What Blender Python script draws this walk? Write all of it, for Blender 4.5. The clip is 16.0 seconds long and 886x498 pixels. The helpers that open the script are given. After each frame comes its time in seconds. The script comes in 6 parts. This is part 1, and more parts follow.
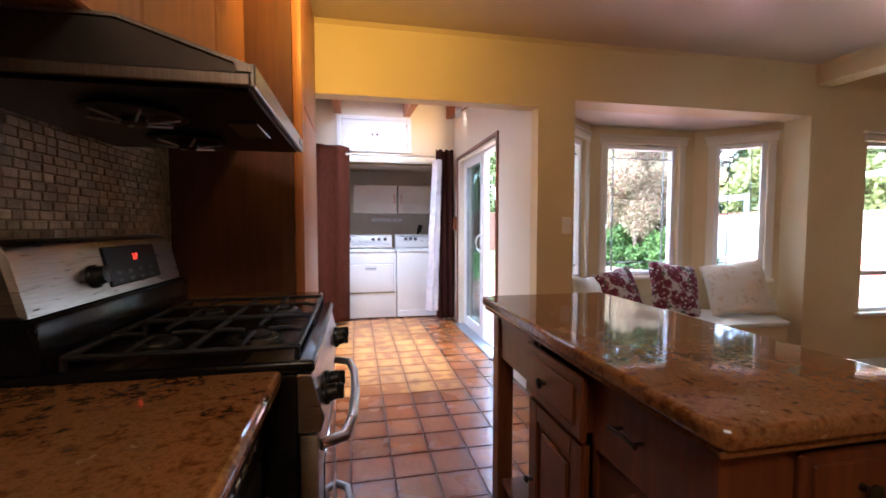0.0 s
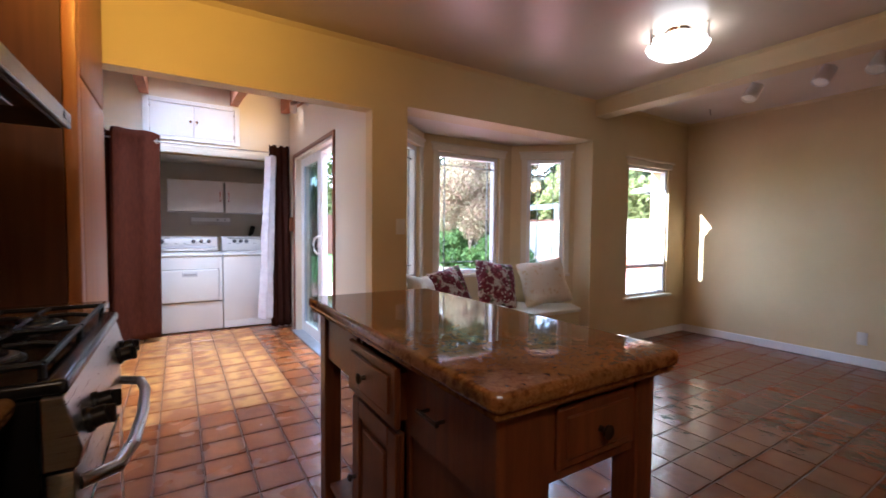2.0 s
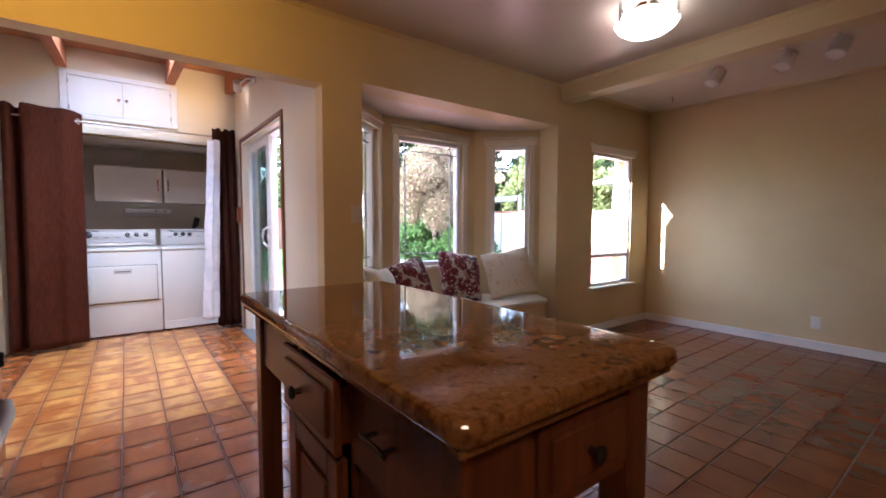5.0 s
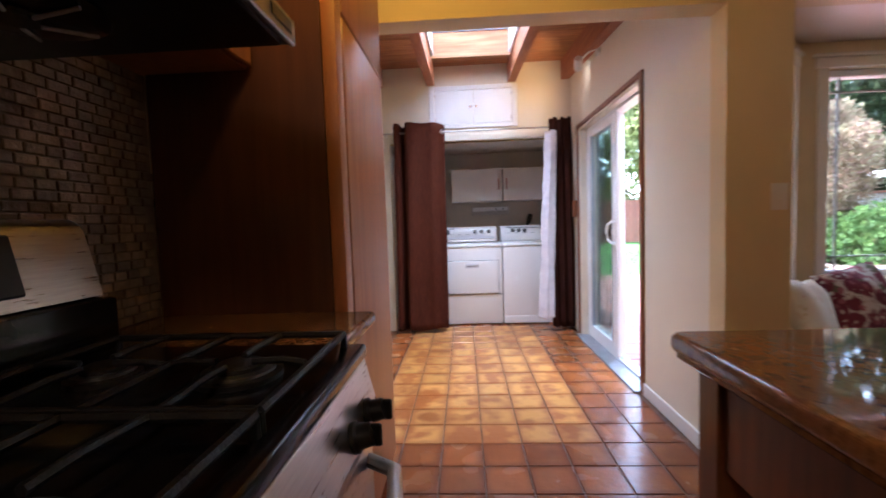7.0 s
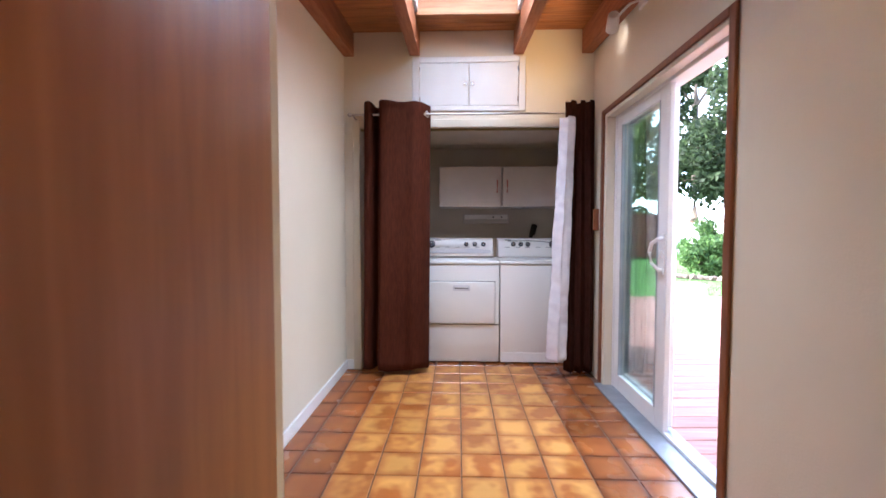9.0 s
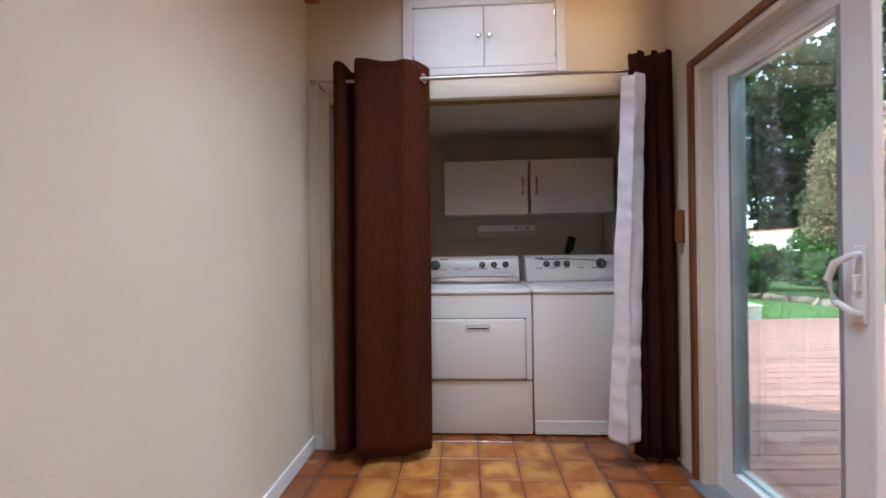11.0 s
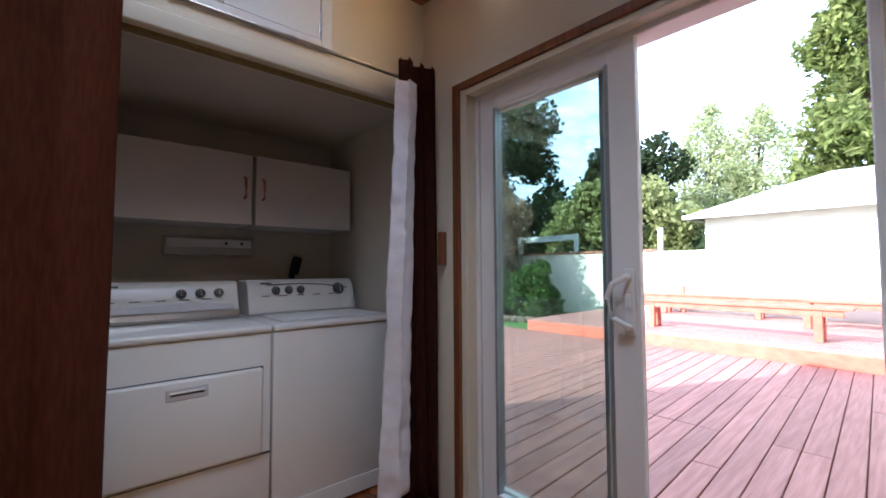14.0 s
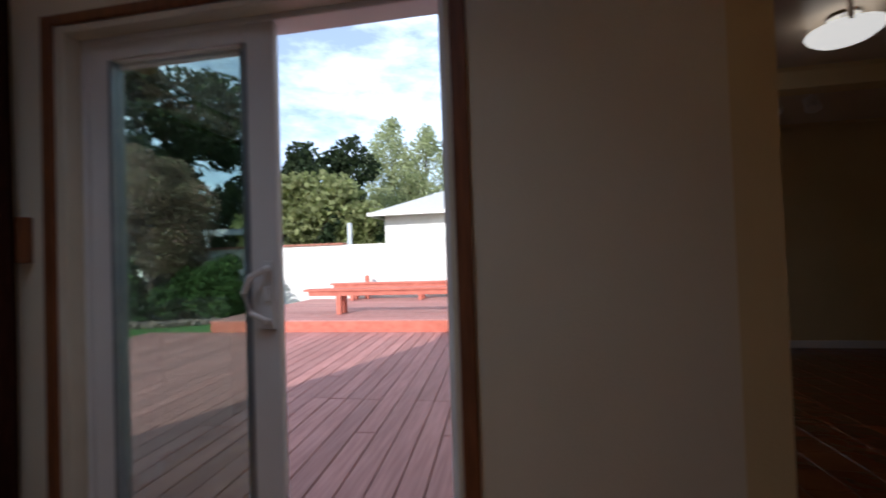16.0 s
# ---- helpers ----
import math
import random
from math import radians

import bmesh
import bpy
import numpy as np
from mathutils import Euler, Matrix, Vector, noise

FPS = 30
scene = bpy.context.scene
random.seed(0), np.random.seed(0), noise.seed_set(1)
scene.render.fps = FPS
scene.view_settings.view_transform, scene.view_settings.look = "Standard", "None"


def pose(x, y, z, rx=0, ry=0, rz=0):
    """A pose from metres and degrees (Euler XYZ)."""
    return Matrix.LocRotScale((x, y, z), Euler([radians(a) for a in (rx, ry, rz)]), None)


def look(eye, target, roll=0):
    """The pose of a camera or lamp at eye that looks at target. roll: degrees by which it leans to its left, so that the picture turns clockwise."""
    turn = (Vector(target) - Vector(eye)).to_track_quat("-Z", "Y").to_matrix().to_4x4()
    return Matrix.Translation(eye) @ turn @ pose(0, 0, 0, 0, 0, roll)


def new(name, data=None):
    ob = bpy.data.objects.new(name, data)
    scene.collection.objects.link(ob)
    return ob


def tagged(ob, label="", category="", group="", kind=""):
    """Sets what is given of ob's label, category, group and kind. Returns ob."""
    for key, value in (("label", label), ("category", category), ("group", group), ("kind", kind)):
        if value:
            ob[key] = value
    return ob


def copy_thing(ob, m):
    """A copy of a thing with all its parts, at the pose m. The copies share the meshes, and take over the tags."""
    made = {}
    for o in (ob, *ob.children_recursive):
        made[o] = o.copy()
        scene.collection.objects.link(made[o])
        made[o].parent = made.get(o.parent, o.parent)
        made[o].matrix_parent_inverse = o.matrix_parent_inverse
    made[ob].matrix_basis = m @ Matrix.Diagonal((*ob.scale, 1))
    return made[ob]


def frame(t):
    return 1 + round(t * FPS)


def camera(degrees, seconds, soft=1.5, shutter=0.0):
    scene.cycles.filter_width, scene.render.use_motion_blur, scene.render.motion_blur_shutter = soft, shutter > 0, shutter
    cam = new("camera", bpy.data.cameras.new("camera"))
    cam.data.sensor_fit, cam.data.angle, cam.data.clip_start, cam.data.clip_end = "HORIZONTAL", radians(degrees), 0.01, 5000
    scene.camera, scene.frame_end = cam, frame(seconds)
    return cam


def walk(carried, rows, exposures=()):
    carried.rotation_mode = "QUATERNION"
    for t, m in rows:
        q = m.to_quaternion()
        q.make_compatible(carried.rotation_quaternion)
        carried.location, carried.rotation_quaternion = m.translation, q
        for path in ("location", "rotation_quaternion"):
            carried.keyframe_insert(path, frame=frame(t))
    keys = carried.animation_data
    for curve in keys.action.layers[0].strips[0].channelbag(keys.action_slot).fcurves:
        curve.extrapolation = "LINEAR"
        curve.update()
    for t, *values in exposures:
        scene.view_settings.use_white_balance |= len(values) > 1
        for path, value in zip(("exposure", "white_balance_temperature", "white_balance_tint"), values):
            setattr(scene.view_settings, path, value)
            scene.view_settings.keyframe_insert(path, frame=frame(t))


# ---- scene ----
cam = camera(92.7, 16.0, 1.6, 0.4)
METRES, EYE, TILT, LEAN, TURN = 4.42, 1.39, 0.0, 0.0, -11.3
PATH = [
    (0, (0.205, 0.244, 1.236), (0.605, 2.201, 1.129), 0.0),
    (0.5, (0.226, 0.23, 1.231), (0.761, 2.154, 1.132), 0.3),
    (1, (0.247, 0.221, 1.222), (0.962, 2.085, 1.103), 0.5),
    (1.5, (0.253, 0.204, 1.224), (1.138, 1.994, 1.105), 0.2),
    (2, (0.287, 0.208, 1.213), (1.345, 1.903, 1.127), 0.5),
    (2.5, (0.319, 0.203, 1.204), (1.507, 1.807, 1.092), -0.2),
    (3, (0.344, 0.194, 1.194), (1.635, 1.715, 1.06), -0.3),
    (5.5, (0.459, 0.556, 1.175), (1.56, 2.223, 1.075), 0.5),
    (6, (0.48, 0.796, 1.183), (1.13, 2.686, 1.118), -0.9),
    (6.5, (0.389, 1.006, 1.175), (0.647, 2.988, 1.093), -2.0),
    (7, (0.317, 1.132, 1.175), (0.21, 3.125, 1.052), -1.9),
    (7.5, (0.326, 1.348, 1.168), (0.019, 3.32, 1.031), -1.2),
    (8, (0.367, 1.594, 1.175), (0.163, 3.58, 1.063), -1.3),
    (10.5, (0.33, 3.017, 1.186), (0.299, 5.016, 1.138), 0.5),
    (11, (0.328, 3.266, 1.184), (0.214, 5.263, 1.177), -0.9),
    (11.5, (0.261, 3.558, 1.195), (0.187, 5.557, 1.199), 0.4),
    (12, (0.208, 3.745, 1.143), (0.535, 5.718, 1.132), 0.9),
    (12.5, (0.112, 3.895, 1.168), (1.034, 5.67, 1.173), -2.1),
    (13, (0.082, 3.936, 1.169), (1.269, 5.546, 1.163), -0.5),
    (13.5, (0.059, 3.92, 1.172), (1.323, 5.469, 1.247), 0.5),
    (14, (0.025, 3.925, 1.174), (1.342, 5.427, 1.266), -0.3),
    (14.5, (0.021, 3.923, 1.175), (1.454, 5.316, 1.261), 0.6),
    (15, (0.072, 3.893, 1.178), (1.714, 5.032, 1.261), -0.4),
    (15.5, (0.081, 3.87, 1.143), (1.937, 4.611, 1.227), -1.7),
    (16, (0.186, 3.772, 1.164), (2.155, 4.119, 1.2), -1.9),
]
EXPOSURES = [(0, 3.8, 5150, 16), (1.5, 3.55, 5150, 16), (3, 3.4, 5200, 17), (5.5, 3.4, 5300, 18), (7, 3.3, 5250, 18), (8, 3.4, 5300, 17), (10.5, 2.65, 5700, 16), (12, 2.6, 5550, 15), (13, 2.55, 5150, 12), (13.5, 2.25, 5350, 12), (14.5, 1.35, 5550, 13), (15, 0.95, 5550, 13), (15.5, 0.55, 5600, 13), (16, 0.3, 5650, 13)]
walk(cam, [(t, look(eye, target, roll)) for t, eye, target, roll in PATH], EXPOSURES)

# ---- world and sun ----
SUN_AZ, SUN_EL = math.atan2(0.412, -0.911), radians(28)
sun_to = Vector((math.cos(SUN_EL) * math.cos(SUN_AZ), math.cos(SUN_EL) * math.sin(SUN_AZ), math.sin(SUN_EL)))
world = bpy.data.worlds.new("sky")
scene.world = world
world.use_nodes = True
wn, wl = world.node_tree.nodes, world.node_tree.links
sky = wn.new("ShaderNodeTexSky")
sky.sky_type, sky.sun_disc = "NISHITA", False
sky.sun_elevation, sky.sun_rotation = SUN_EL, math.pi / 2 - SUN_AZ
sky.air_density, sky.dust_density, sky.ozone_density = 1.0, 0.6, 1.2
# thin clouds over the clear sky
wtc, wmap, wnoise, wramp, wmix = (wn.new("ShaderNode" + k) for k in ("TexCoord", "Mapping", "TexNoise", "ValToRGB", "MixRGB"))
wmap.inputs["Scale"].default_value = (1.6, 1.6, 4.5)
wnoise.inputs["Scale"].default_value, wnoise.inputs["Detail"].default_value, wnoise.inputs["Roughness"].default_value = 2.2, 7, 0.62
wramp.color_ramp.elements[0].position, wramp.color_ramp.elements[1].position = 0.40, 0.70
wramp.color_ramp.elements[0].color = (0.22, 0.22, 0.22, 1)
wmix.inputs["Color2"].default_value = (10.0, 11.0, 12.0, 1)
wl.new(wtc.outputs["Generated"], wmap.inputs["Vector"])
wl.new(wmap.outputs["Vector"], wnoise.inputs["Vector"])
wl.new(wnoise.outputs["Fac"], wramp.inputs["Fac"])
wl.new(wramp.outputs["Color"], wmix.inputs["Fac"])
wl.new(sky.outputs["Color"], wmix.inputs["Color1"])
wl.new(wmix.outputs["Color"], wn["Background"].inputs["Color"])
wn["Background"].inputs["Strength"].default_value = 0.15
sun = new("sun", bpy.data.lights.new("sun", "SUN"))
sun.data.energy, sun.data.angle, sun.data.color = 5.0, radians(0.55), (1.0, 0.94, 0.84)
sun.matrix_world = look(sun_to * 30, (0, 0, 0))


# ---- materials ----
def mat(name, c1, c2, rough=0.5, metal=0.0, scale=6.0, stretch=(1, 1, 1), bump=0.0, bscale=80.0, detail=5.0, rnd=0.0, island=False, coat=0.0, wear=0.0, local=False, lo=0.35, hi=0.68, rvar=0.0, spec=0.5, edge=None):
    """Two colours mixed by noise at a large and a fine scale, with relief and an optional piece-to-piece change."""
    m = bpy.data.materials.new(name)
    m.use_nodes = True
    n, l = m.node_tree.nodes, m.node_tree.links
    b = n["Principled BSDF"]
    b.inputs["Roughness"].default_value, b.inputs["Metallic"].default_value = rough, metal
    b.inputs["Coat Weight"].default_value, b.inputs["Coat Roughness"].default_value = coat, 0.08
    b.inputs["Specular IOR Level"].default_value = spec
    if local:
        tc = n.new("ShaderNodeTexCoord").outputs["Object"]
    else:
        tc = n.new("ShaderNodeNewGeometry").outputs["Position"]
    mp = n.new("ShaderNodeMapping")
    mp.inputs["Scale"].default_value = stretch
    l.new(tc, mp.inputs["Vector"])
    vec = mp.outputs["Vector"]
    rv = None
    if rnd:
        if island:
            rv = n.new("ShaderNodeNewGeometry").outputs["Random Per Island"]
        else:
            rv = n.new("ShaderNodeObjectInfo").outputs["Random"]
        off = n.new("ShaderNodeVectorMath")
        off.operation = "MULTIPLY_ADD"
        cv = n.new("ShaderNodeCombineXYZ")
        for k in range(3):
            l.new(rv, cv.inputs[k])
        off.inputs[1].default_value = (37, 23, 11)
        l.new(cv.outputs[0], off.inputs[0])
        l.new(vec, off.inputs[2])
        vec = off.outputs[0]
    t1 = n.new("ShaderNodeTexNoise")
    t1.inputs["Scale"].default_value, t1.inputs["Detail"].default_value = scale, detail
    l.new(vec, t1.inputs["Vector"])
    r = n.new("ShaderNodeValToRGB")
    r.color_ramp.elements[0].position, r.color_ramp.elements[1].position = lo, hi
    r.color_ramp.elements[0].color, r.color_ramp.elements[1].color = (*c1, 1), (*c2, 1)
    l.new(t1.outputs["Fac"], r.inputs["Fac"])
    col = r.outputs["Color"]
    if rnd:
        hsv = n.new("ShaderNodeHueSaturation")
        mr = n.new("ShaderNodeMapRange")
        mr.inputs["To Min"].default_value, mr.inputs["To Max"].default_value = 1 - rnd, 1 + rnd
        l.new(rv, mr.inputs["Value"])
        l.new(mr.outputs[0], hsv.inputs["Value"])
        l.new(col, hsv.inputs["Color"])
        col = hsv.outputs["Color"]
    if edge:
        # flashed rim of a square tile: (half width, rim colour, amount)
        oc = n.new("ShaderNodeTexCoord").outputs["Object"]
        ab = n.new("ShaderNodeVectorMath")
        ab.operation = "ABSOLUTE"
        l.new(oc, ab.inputs[0])
        sp = n.new("ShaderNodeSeparateXYZ")
        l.new(ab.outputs[0], sp.inputs[0])
        mxm = n.new("ShaderNodeMath")
        mxm.operation = "SMOOTH_MAX"
        mxm.inputs[2].default_value = 0.05
        l.new(sp.outputs[0], mxm.inputs[0])
        l.new(sp.outputs[1], mxm.inputs[1])
        wv = n.new("ShaderNodeMath")
        wv.operation = "MULTIPLY_ADD"
        wv.inputs[1].default_value = 0.07
        l.new(t1.outputs["Fac"], wv.inputs[0])
        l.new(mxm.outputs[0], wv.inputs[2])
        er = n.new("ShaderNodeMapRange")
        er.interpolation_type = "SMOOTHSTEP"
        er.inputs["From Min"].default_value, er.inputs["From Max"].default_value = edge[0] * 0.62 + 0.035, edge[0] * 1.02 + 0.04
        er.inputs["To Max"].default_value = edge[2]
        l.new(wv.outputs[0], er.inputs["Value"])
        em = n.new("ShaderNodeMixRGB")
        em.inputs["Color2"].default_value = (*edge[1], 1)
        l.new(er.outputs[0], em.inputs["Fac"])
        l.new(col, em.inputs["Color1"])
        col = em.outputs["Color"]
    if wear:
        t3 = n.new("ShaderNodeTexNoise")
        t3.inputs["Scale"].default_value, t3.inputs["Detail"].default_value = 1.3, 6
        l.new(tc, t3.inputs["Vector"])
        mx = n.new("ShaderNodeMixRGB")
        mx.blend_type = "MULTIPLY"
        mx.inputs["Fac"].default_value = wear
        l.new(col, mx.inputs["Color1"])
        l.new(t3.outputs["Color"], mx.inputs["Color2"])
        bw = n.new("ShaderNodeValToRGB")
        bw.color_ramp.elements[0].position, bw.color_ramp.elements[1].position = 0.3, 0.6
        bw.color_ramp.elements[0].color = (0.6, 0.58, 0.54, 1)
        l.new(t3.outputs["Fac"], bw.inputs["Fac"])
        l.new(bw.outputs["Color"], mx.inputs["Color2"])
        col = mx.outputs["Color"]
    l.new(col, b.inputs["Base Color"])
    if rvar:
        mr2 = n.new("ShaderNodeMapRange")
        mr2.inputs["To Min"].default_value, mr2.inputs["To Max"].default_value = max(0.02, rough - rvar), rough + rvar
        l.new(t1.outputs["Fac"], mr2.inputs["Value"])
        l.new(mr2.outputs[0], b.inputs["Roughness"])
    if bump:
        t2 = n.new("ShaderNodeTexNoise")
        t2.inputs["Scale"].default_value, t2.inputs["Detail"].default_value = bscale, 3
        l.new(vec, t2.inputs["Vector"])
        bp = n.new("ShaderNodeBump")
        bp.inputs["Strength"].default_value, bp.inputs["Distance"].default_value = bump, 0.01
        l.new(t2.outputs["Fac"], bp.inputs["Height"])
        l.new(bp.outputs[0], b.inputs["Normal"])
    return m


def speckle(name, cols, scale, rough, coat=0.0, big=5.0):
    """Polished stone: grains of several colours over a cloudy ground."""
    m = bpy.data.materials.new(name)
    m.use_nodes = True
    n, l = m.node_tree.nodes, m.node_tree.links
    b = n["Principled BSDF"]
    b.inputs["Roughness"].default_value = rough
    b.inputs["Coat Weight"].default_value, b.inputs["Coat Roughness"].default_value = coat, 0.03
    pos = n.new("ShaderNodeNewGeometry").outputs["Position"]
    ns = n.new("ShaderNodeTexNoise")
    ns.inputs["Scale"].default_value, ns.inputs["Detail"].default_value, ns.inputs["Roughness"].default_value = scale, 8, 0.68
    ns.inputs["Distortion"].default_value = 0.12
    nb = n.new("ShaderNodeTexNoise")
    nb.inputs["Scale"].default_value, nb.inputs["Detail"].default_value = big, 3
    ad = n.new("ShaderNodeMath")
    ad.operation = "MULTIPLY_ADD"
    ad.inputs[1].default_value = 0.45
    l.new(pos, ns.inputs["Vector"])
    l.new(pos, nb.inputs["Vector"])
    l.new(nb.outputs["Fac"], ad.inputs[0])
    l.new(ns.outputs["Fac"], ad.inputs[2])
    r = n.new("ShaderNodeValToRGB")
    e = r.color_ramp.elements
    while len(e) < len(cols):
        e.new(0.5)
    for k, c in enumerate(cols):
        e[k].position, e[k].color = 0.5 + 0.42 * k / (len(cols) - 1), (*c, 1)
    l.new(ad.outputs[0], r.inputs["Fac"])
    l.new(r.outputs["Color"], b.inputs["Base Color"])
    return m


def glass(name, tint, gloss=0.06):
    """A thin pane: mostly clear, with a mirror reflection that grows at a slant."""
    m = bpy.data.materials.new(name)
    m.use_nodes = True
    n, l = m.node_tree.nodes, m.node_tree.links
    n.remove(n["Principled BSDF"])
    tr, gl, mx, lw, pw, ma = (n.new("ShaderNode" + k) for k in ("BsdfTransparent", "BsdfGlossy", "MixShader", "LayerWeight", "Math", "Math"))
    tr.inputs["Color"].default_value = (*tint, 1)
    gl.inputs["Roughness"].default_value = 0.01
    pw.operation, ma.operation = "POWER", "MULTIPLY_ADD"
    pw.inputs[1].default_value = 4.0
    ma.inputs[1].default_value, ma.inputs[2].default_value = 0.7, gloss
    l.new(lw.outputs["Facing"], pw.inputs[0])
    l.new(pw.outputs[0], ma.inputs[0])
    l.new(ma.outputs[0], mx.inputs[0])
    l.new(tr.outputs[0], mx.inputs[1])
    l.new(gl.outputs[0], mx.inputs[2])
    l.new(mx.outputs[0], n["Material Output"].inputs["Surface"])
    return m


def glow(name, colour, strength):
    m = bpy.data.materials.new(name)
    m.use_nodes = True
    b = m.node_tree.nodes["Principled BSDF"]
    b.inputs["Base Color"].default_value = (*colour, 1)
    b.inputs["Emission Color"].default_value, b.inputs["Emission Strength"].default_value = (*colour, 1), strength
    return m


def floral(name, ground, blooms, leaf, density):
    """Printed cotton: flowers and leaves scattered on a plain ground."""
    m = bpy.data.materials.new(name)
    m.use_nodes = True
    n, l = m.node_tree.nodes, m.node_tree.links
    b = n["Principled BSDF"]
    b.inputs["Roughness"].default_value = 0.9
    tc = n.new("ShaderNodeTexCoord").outputs["Object"]
    warp = n.new("ShaderNodeTexNoise")
    warp.inputs["Scale"].default_value = 14
    l.new(tc, warp.inputs["Vector"])
    add = n.new("ShaderNodeVectorMath")
    add.operation = "MULTIPLY_ADD"
    add.inputs[1].default_value = (0.06, 0.06, 0.06)
    l.new(warp.outputs["Color"], add.inputs[0])
    l.new(tc, add.inputs[2])
    col = None
    for scale, limit, c in ((14, density * 0.75, leaf), (11, density, blooms[0]), (19, density * 0.62, blooms[1]), (27, density * 0.5, ground), (48, density * 0.4, blooms[0])):
        v = n.new("ShaderNodeTexVoronoi")
        v.inputs["Scale"].default_value = scale
        l.new(add.outputs[0], v.inputs["Vector"])
        lt = n.new("ShaderNodeMapRange")
        lt.inputs["From Min"].default_value, lt.inputs["From Max"].default_value = limit - 0.07, limit + 0.03
        lt.inputs["To Min"].default_value, lt.inputs["To Max"].default_value = 1, 0
        l.new(v.outputs["Distance"], lt.inputs["Value"])
        mx = n.new("ShaderNodeMixRGB")
        l.new(lt.outputs[0], mx.inputs["Fac"])
        if col is None:
            mx.inputs["Color1"].default_value = (*ground, 1)
        else:
            l.new(col, mx.inputs["Color1"])
        mx.inputs["Color2"].default_value = (*c, 1)
        col = mx.outputs["Color"]
    l.new(col, b.inputs["Base Color"])
    bp = n.new("ShaderNodeBump")
    bp.inputs["Strength"].default_value = 0.3
    l.new(warp.outputs["Fac"], bp.inputs["Height"])
    l.new(bp.outputs[0], b.inputs["Normal"])
    return m


def leafy(name, c1, c2, scale, rnd):
    """Leaves: matt colour that changes from leaf to leaf, with light coming through them."""
    m = mat(name, c1, c2, 0.6, scale=scale, rnd=rnd, island=True, spec=0.2)
    n, l = m.node_tree.nodes, m.node_tree.links
    b = n["Principled BSDF"]
    tl, mx = n.new("ShaderNodeBsdfTranslucent"), n.new("ShaderNodeMixShader")
    mx.inputs[0].default_value = 0.5
    l.new(b.inputs["Base Color"].links[0].from_socket, tl.inputs["Color"])
    l.new(b.outputs[0], mx.inputs[1])
    l.new(tl.outputs[0], mx.inputs[2])
    l.new(mx.outputs[0], n["Material Output"].inputs["Surface"])
    return m


CREAM = mat("cream_wall_paint", (0.64, 0.505, 0.275), (0.70, 0.565, 0.325), 0.55, scale=1.4, bump=0.12, bscale=130, wear=0.05)
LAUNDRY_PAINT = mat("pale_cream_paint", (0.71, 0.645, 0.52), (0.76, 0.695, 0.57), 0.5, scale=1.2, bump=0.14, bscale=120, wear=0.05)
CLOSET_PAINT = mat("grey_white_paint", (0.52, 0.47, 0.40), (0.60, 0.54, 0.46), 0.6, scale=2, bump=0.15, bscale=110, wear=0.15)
CEIL = mat("satin_ceiling_paint", (0.62, 0.52, 0.42), (0.67, 0.57, 0.46), 0.32, scale=1.5, bump=0.06, bscale=40)
BAYCEIL = mat("bay_ceiling_paint", (0.62, 0.53, 0.42), (0.68, 0.58, 0.47), 0.3, scale=1.5)
WHITE = mat("white_gloss_paint", (0.78, 0.78, 0.78), (0.84, 0.84, 0.84), 0.35, scale=3, bump=0.03, bscale=60, wear=0.06)
TRIMW = mat("warm_white_trim_paint", (0.68, 0.62, 0.50), (0.74, 0.68, 0.56), 0.4, scale=3, bump=0.04, bscale=70, wear=0.08)
VINYL = mat("white_vinyl", (0.78, 0.78, 0.80), (0.82, 0.82, 0.84), 0.3, scale=3)
TRACKGREY = mat("grey_aluminium", (0.32, 0.35, 0.40), (0.4, 0.43, 0.48), 0.4, metal=0.6, scale=12, bump=0.05)
REDWOODTRIM = mat("stained_wood_casing", (0.15, 0.048, 0.018), (0.24, 0.085, 0.032), 0.4, scale=9, stretch=(6, 6, 0.6), bump=0.1, bscale=60, rvar=0.1)
CABWOOD = mat("honey_maple_cabinet", (0.36, 0.135, 0.036), (0.45, 0.185, 0.056), 0.46, scale=5, stretch=(7, 7, 0.5), bump=0.04, bscale=50, coat=0.04, rvar=0.05)
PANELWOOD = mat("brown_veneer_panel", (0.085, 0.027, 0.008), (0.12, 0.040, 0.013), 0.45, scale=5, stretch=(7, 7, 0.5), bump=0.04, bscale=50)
ISLWOOD = mat("stained_pine_island", (0.105, 0.030, 0.008), (0.17, 0.053, 0.015), 0.4, scale=6, stretch=(8, 8, 0.6), bump=0.08, bscale=45, coat=0.12, rvar=0.08)
BEAMWOOD = mat("rough_fir_beam", (0.27, 0.085, 0.03), (0.40, 0.15, 0.06), 0.6, scale=4, stretch=(14, 0.8, 14), bump=0.25, bscale=30)
CURBWOOD = mat("clear_fir_curb", (0.36, 0.14, 0.05), (0.58, 0.28, 0.12), 0.5, scale=3, stretch=(0.8, 9, 9), bump=0.1, bscale=30)
PLANK = mat("knotty_pine_plank", (0.30, 0.11, 0.028), (0.48, 0.20, 0.055), 0.45, scale=5, stretch=(9, 0.7, 9), bump=0.08, bscale=40, rnd=0.22, island=True)
GRANITE = speckle("brown_granite", [(0.085, 0.034, 0.011), (0.13, 0.048, 0.014), (0.20, 0.088, 0.025), (0.27, 0.130, 0.040), (0.17, 0.072, 0.021), (0.34, 0.20, 0.08)], 42, 0.045, 0.0, big=7)
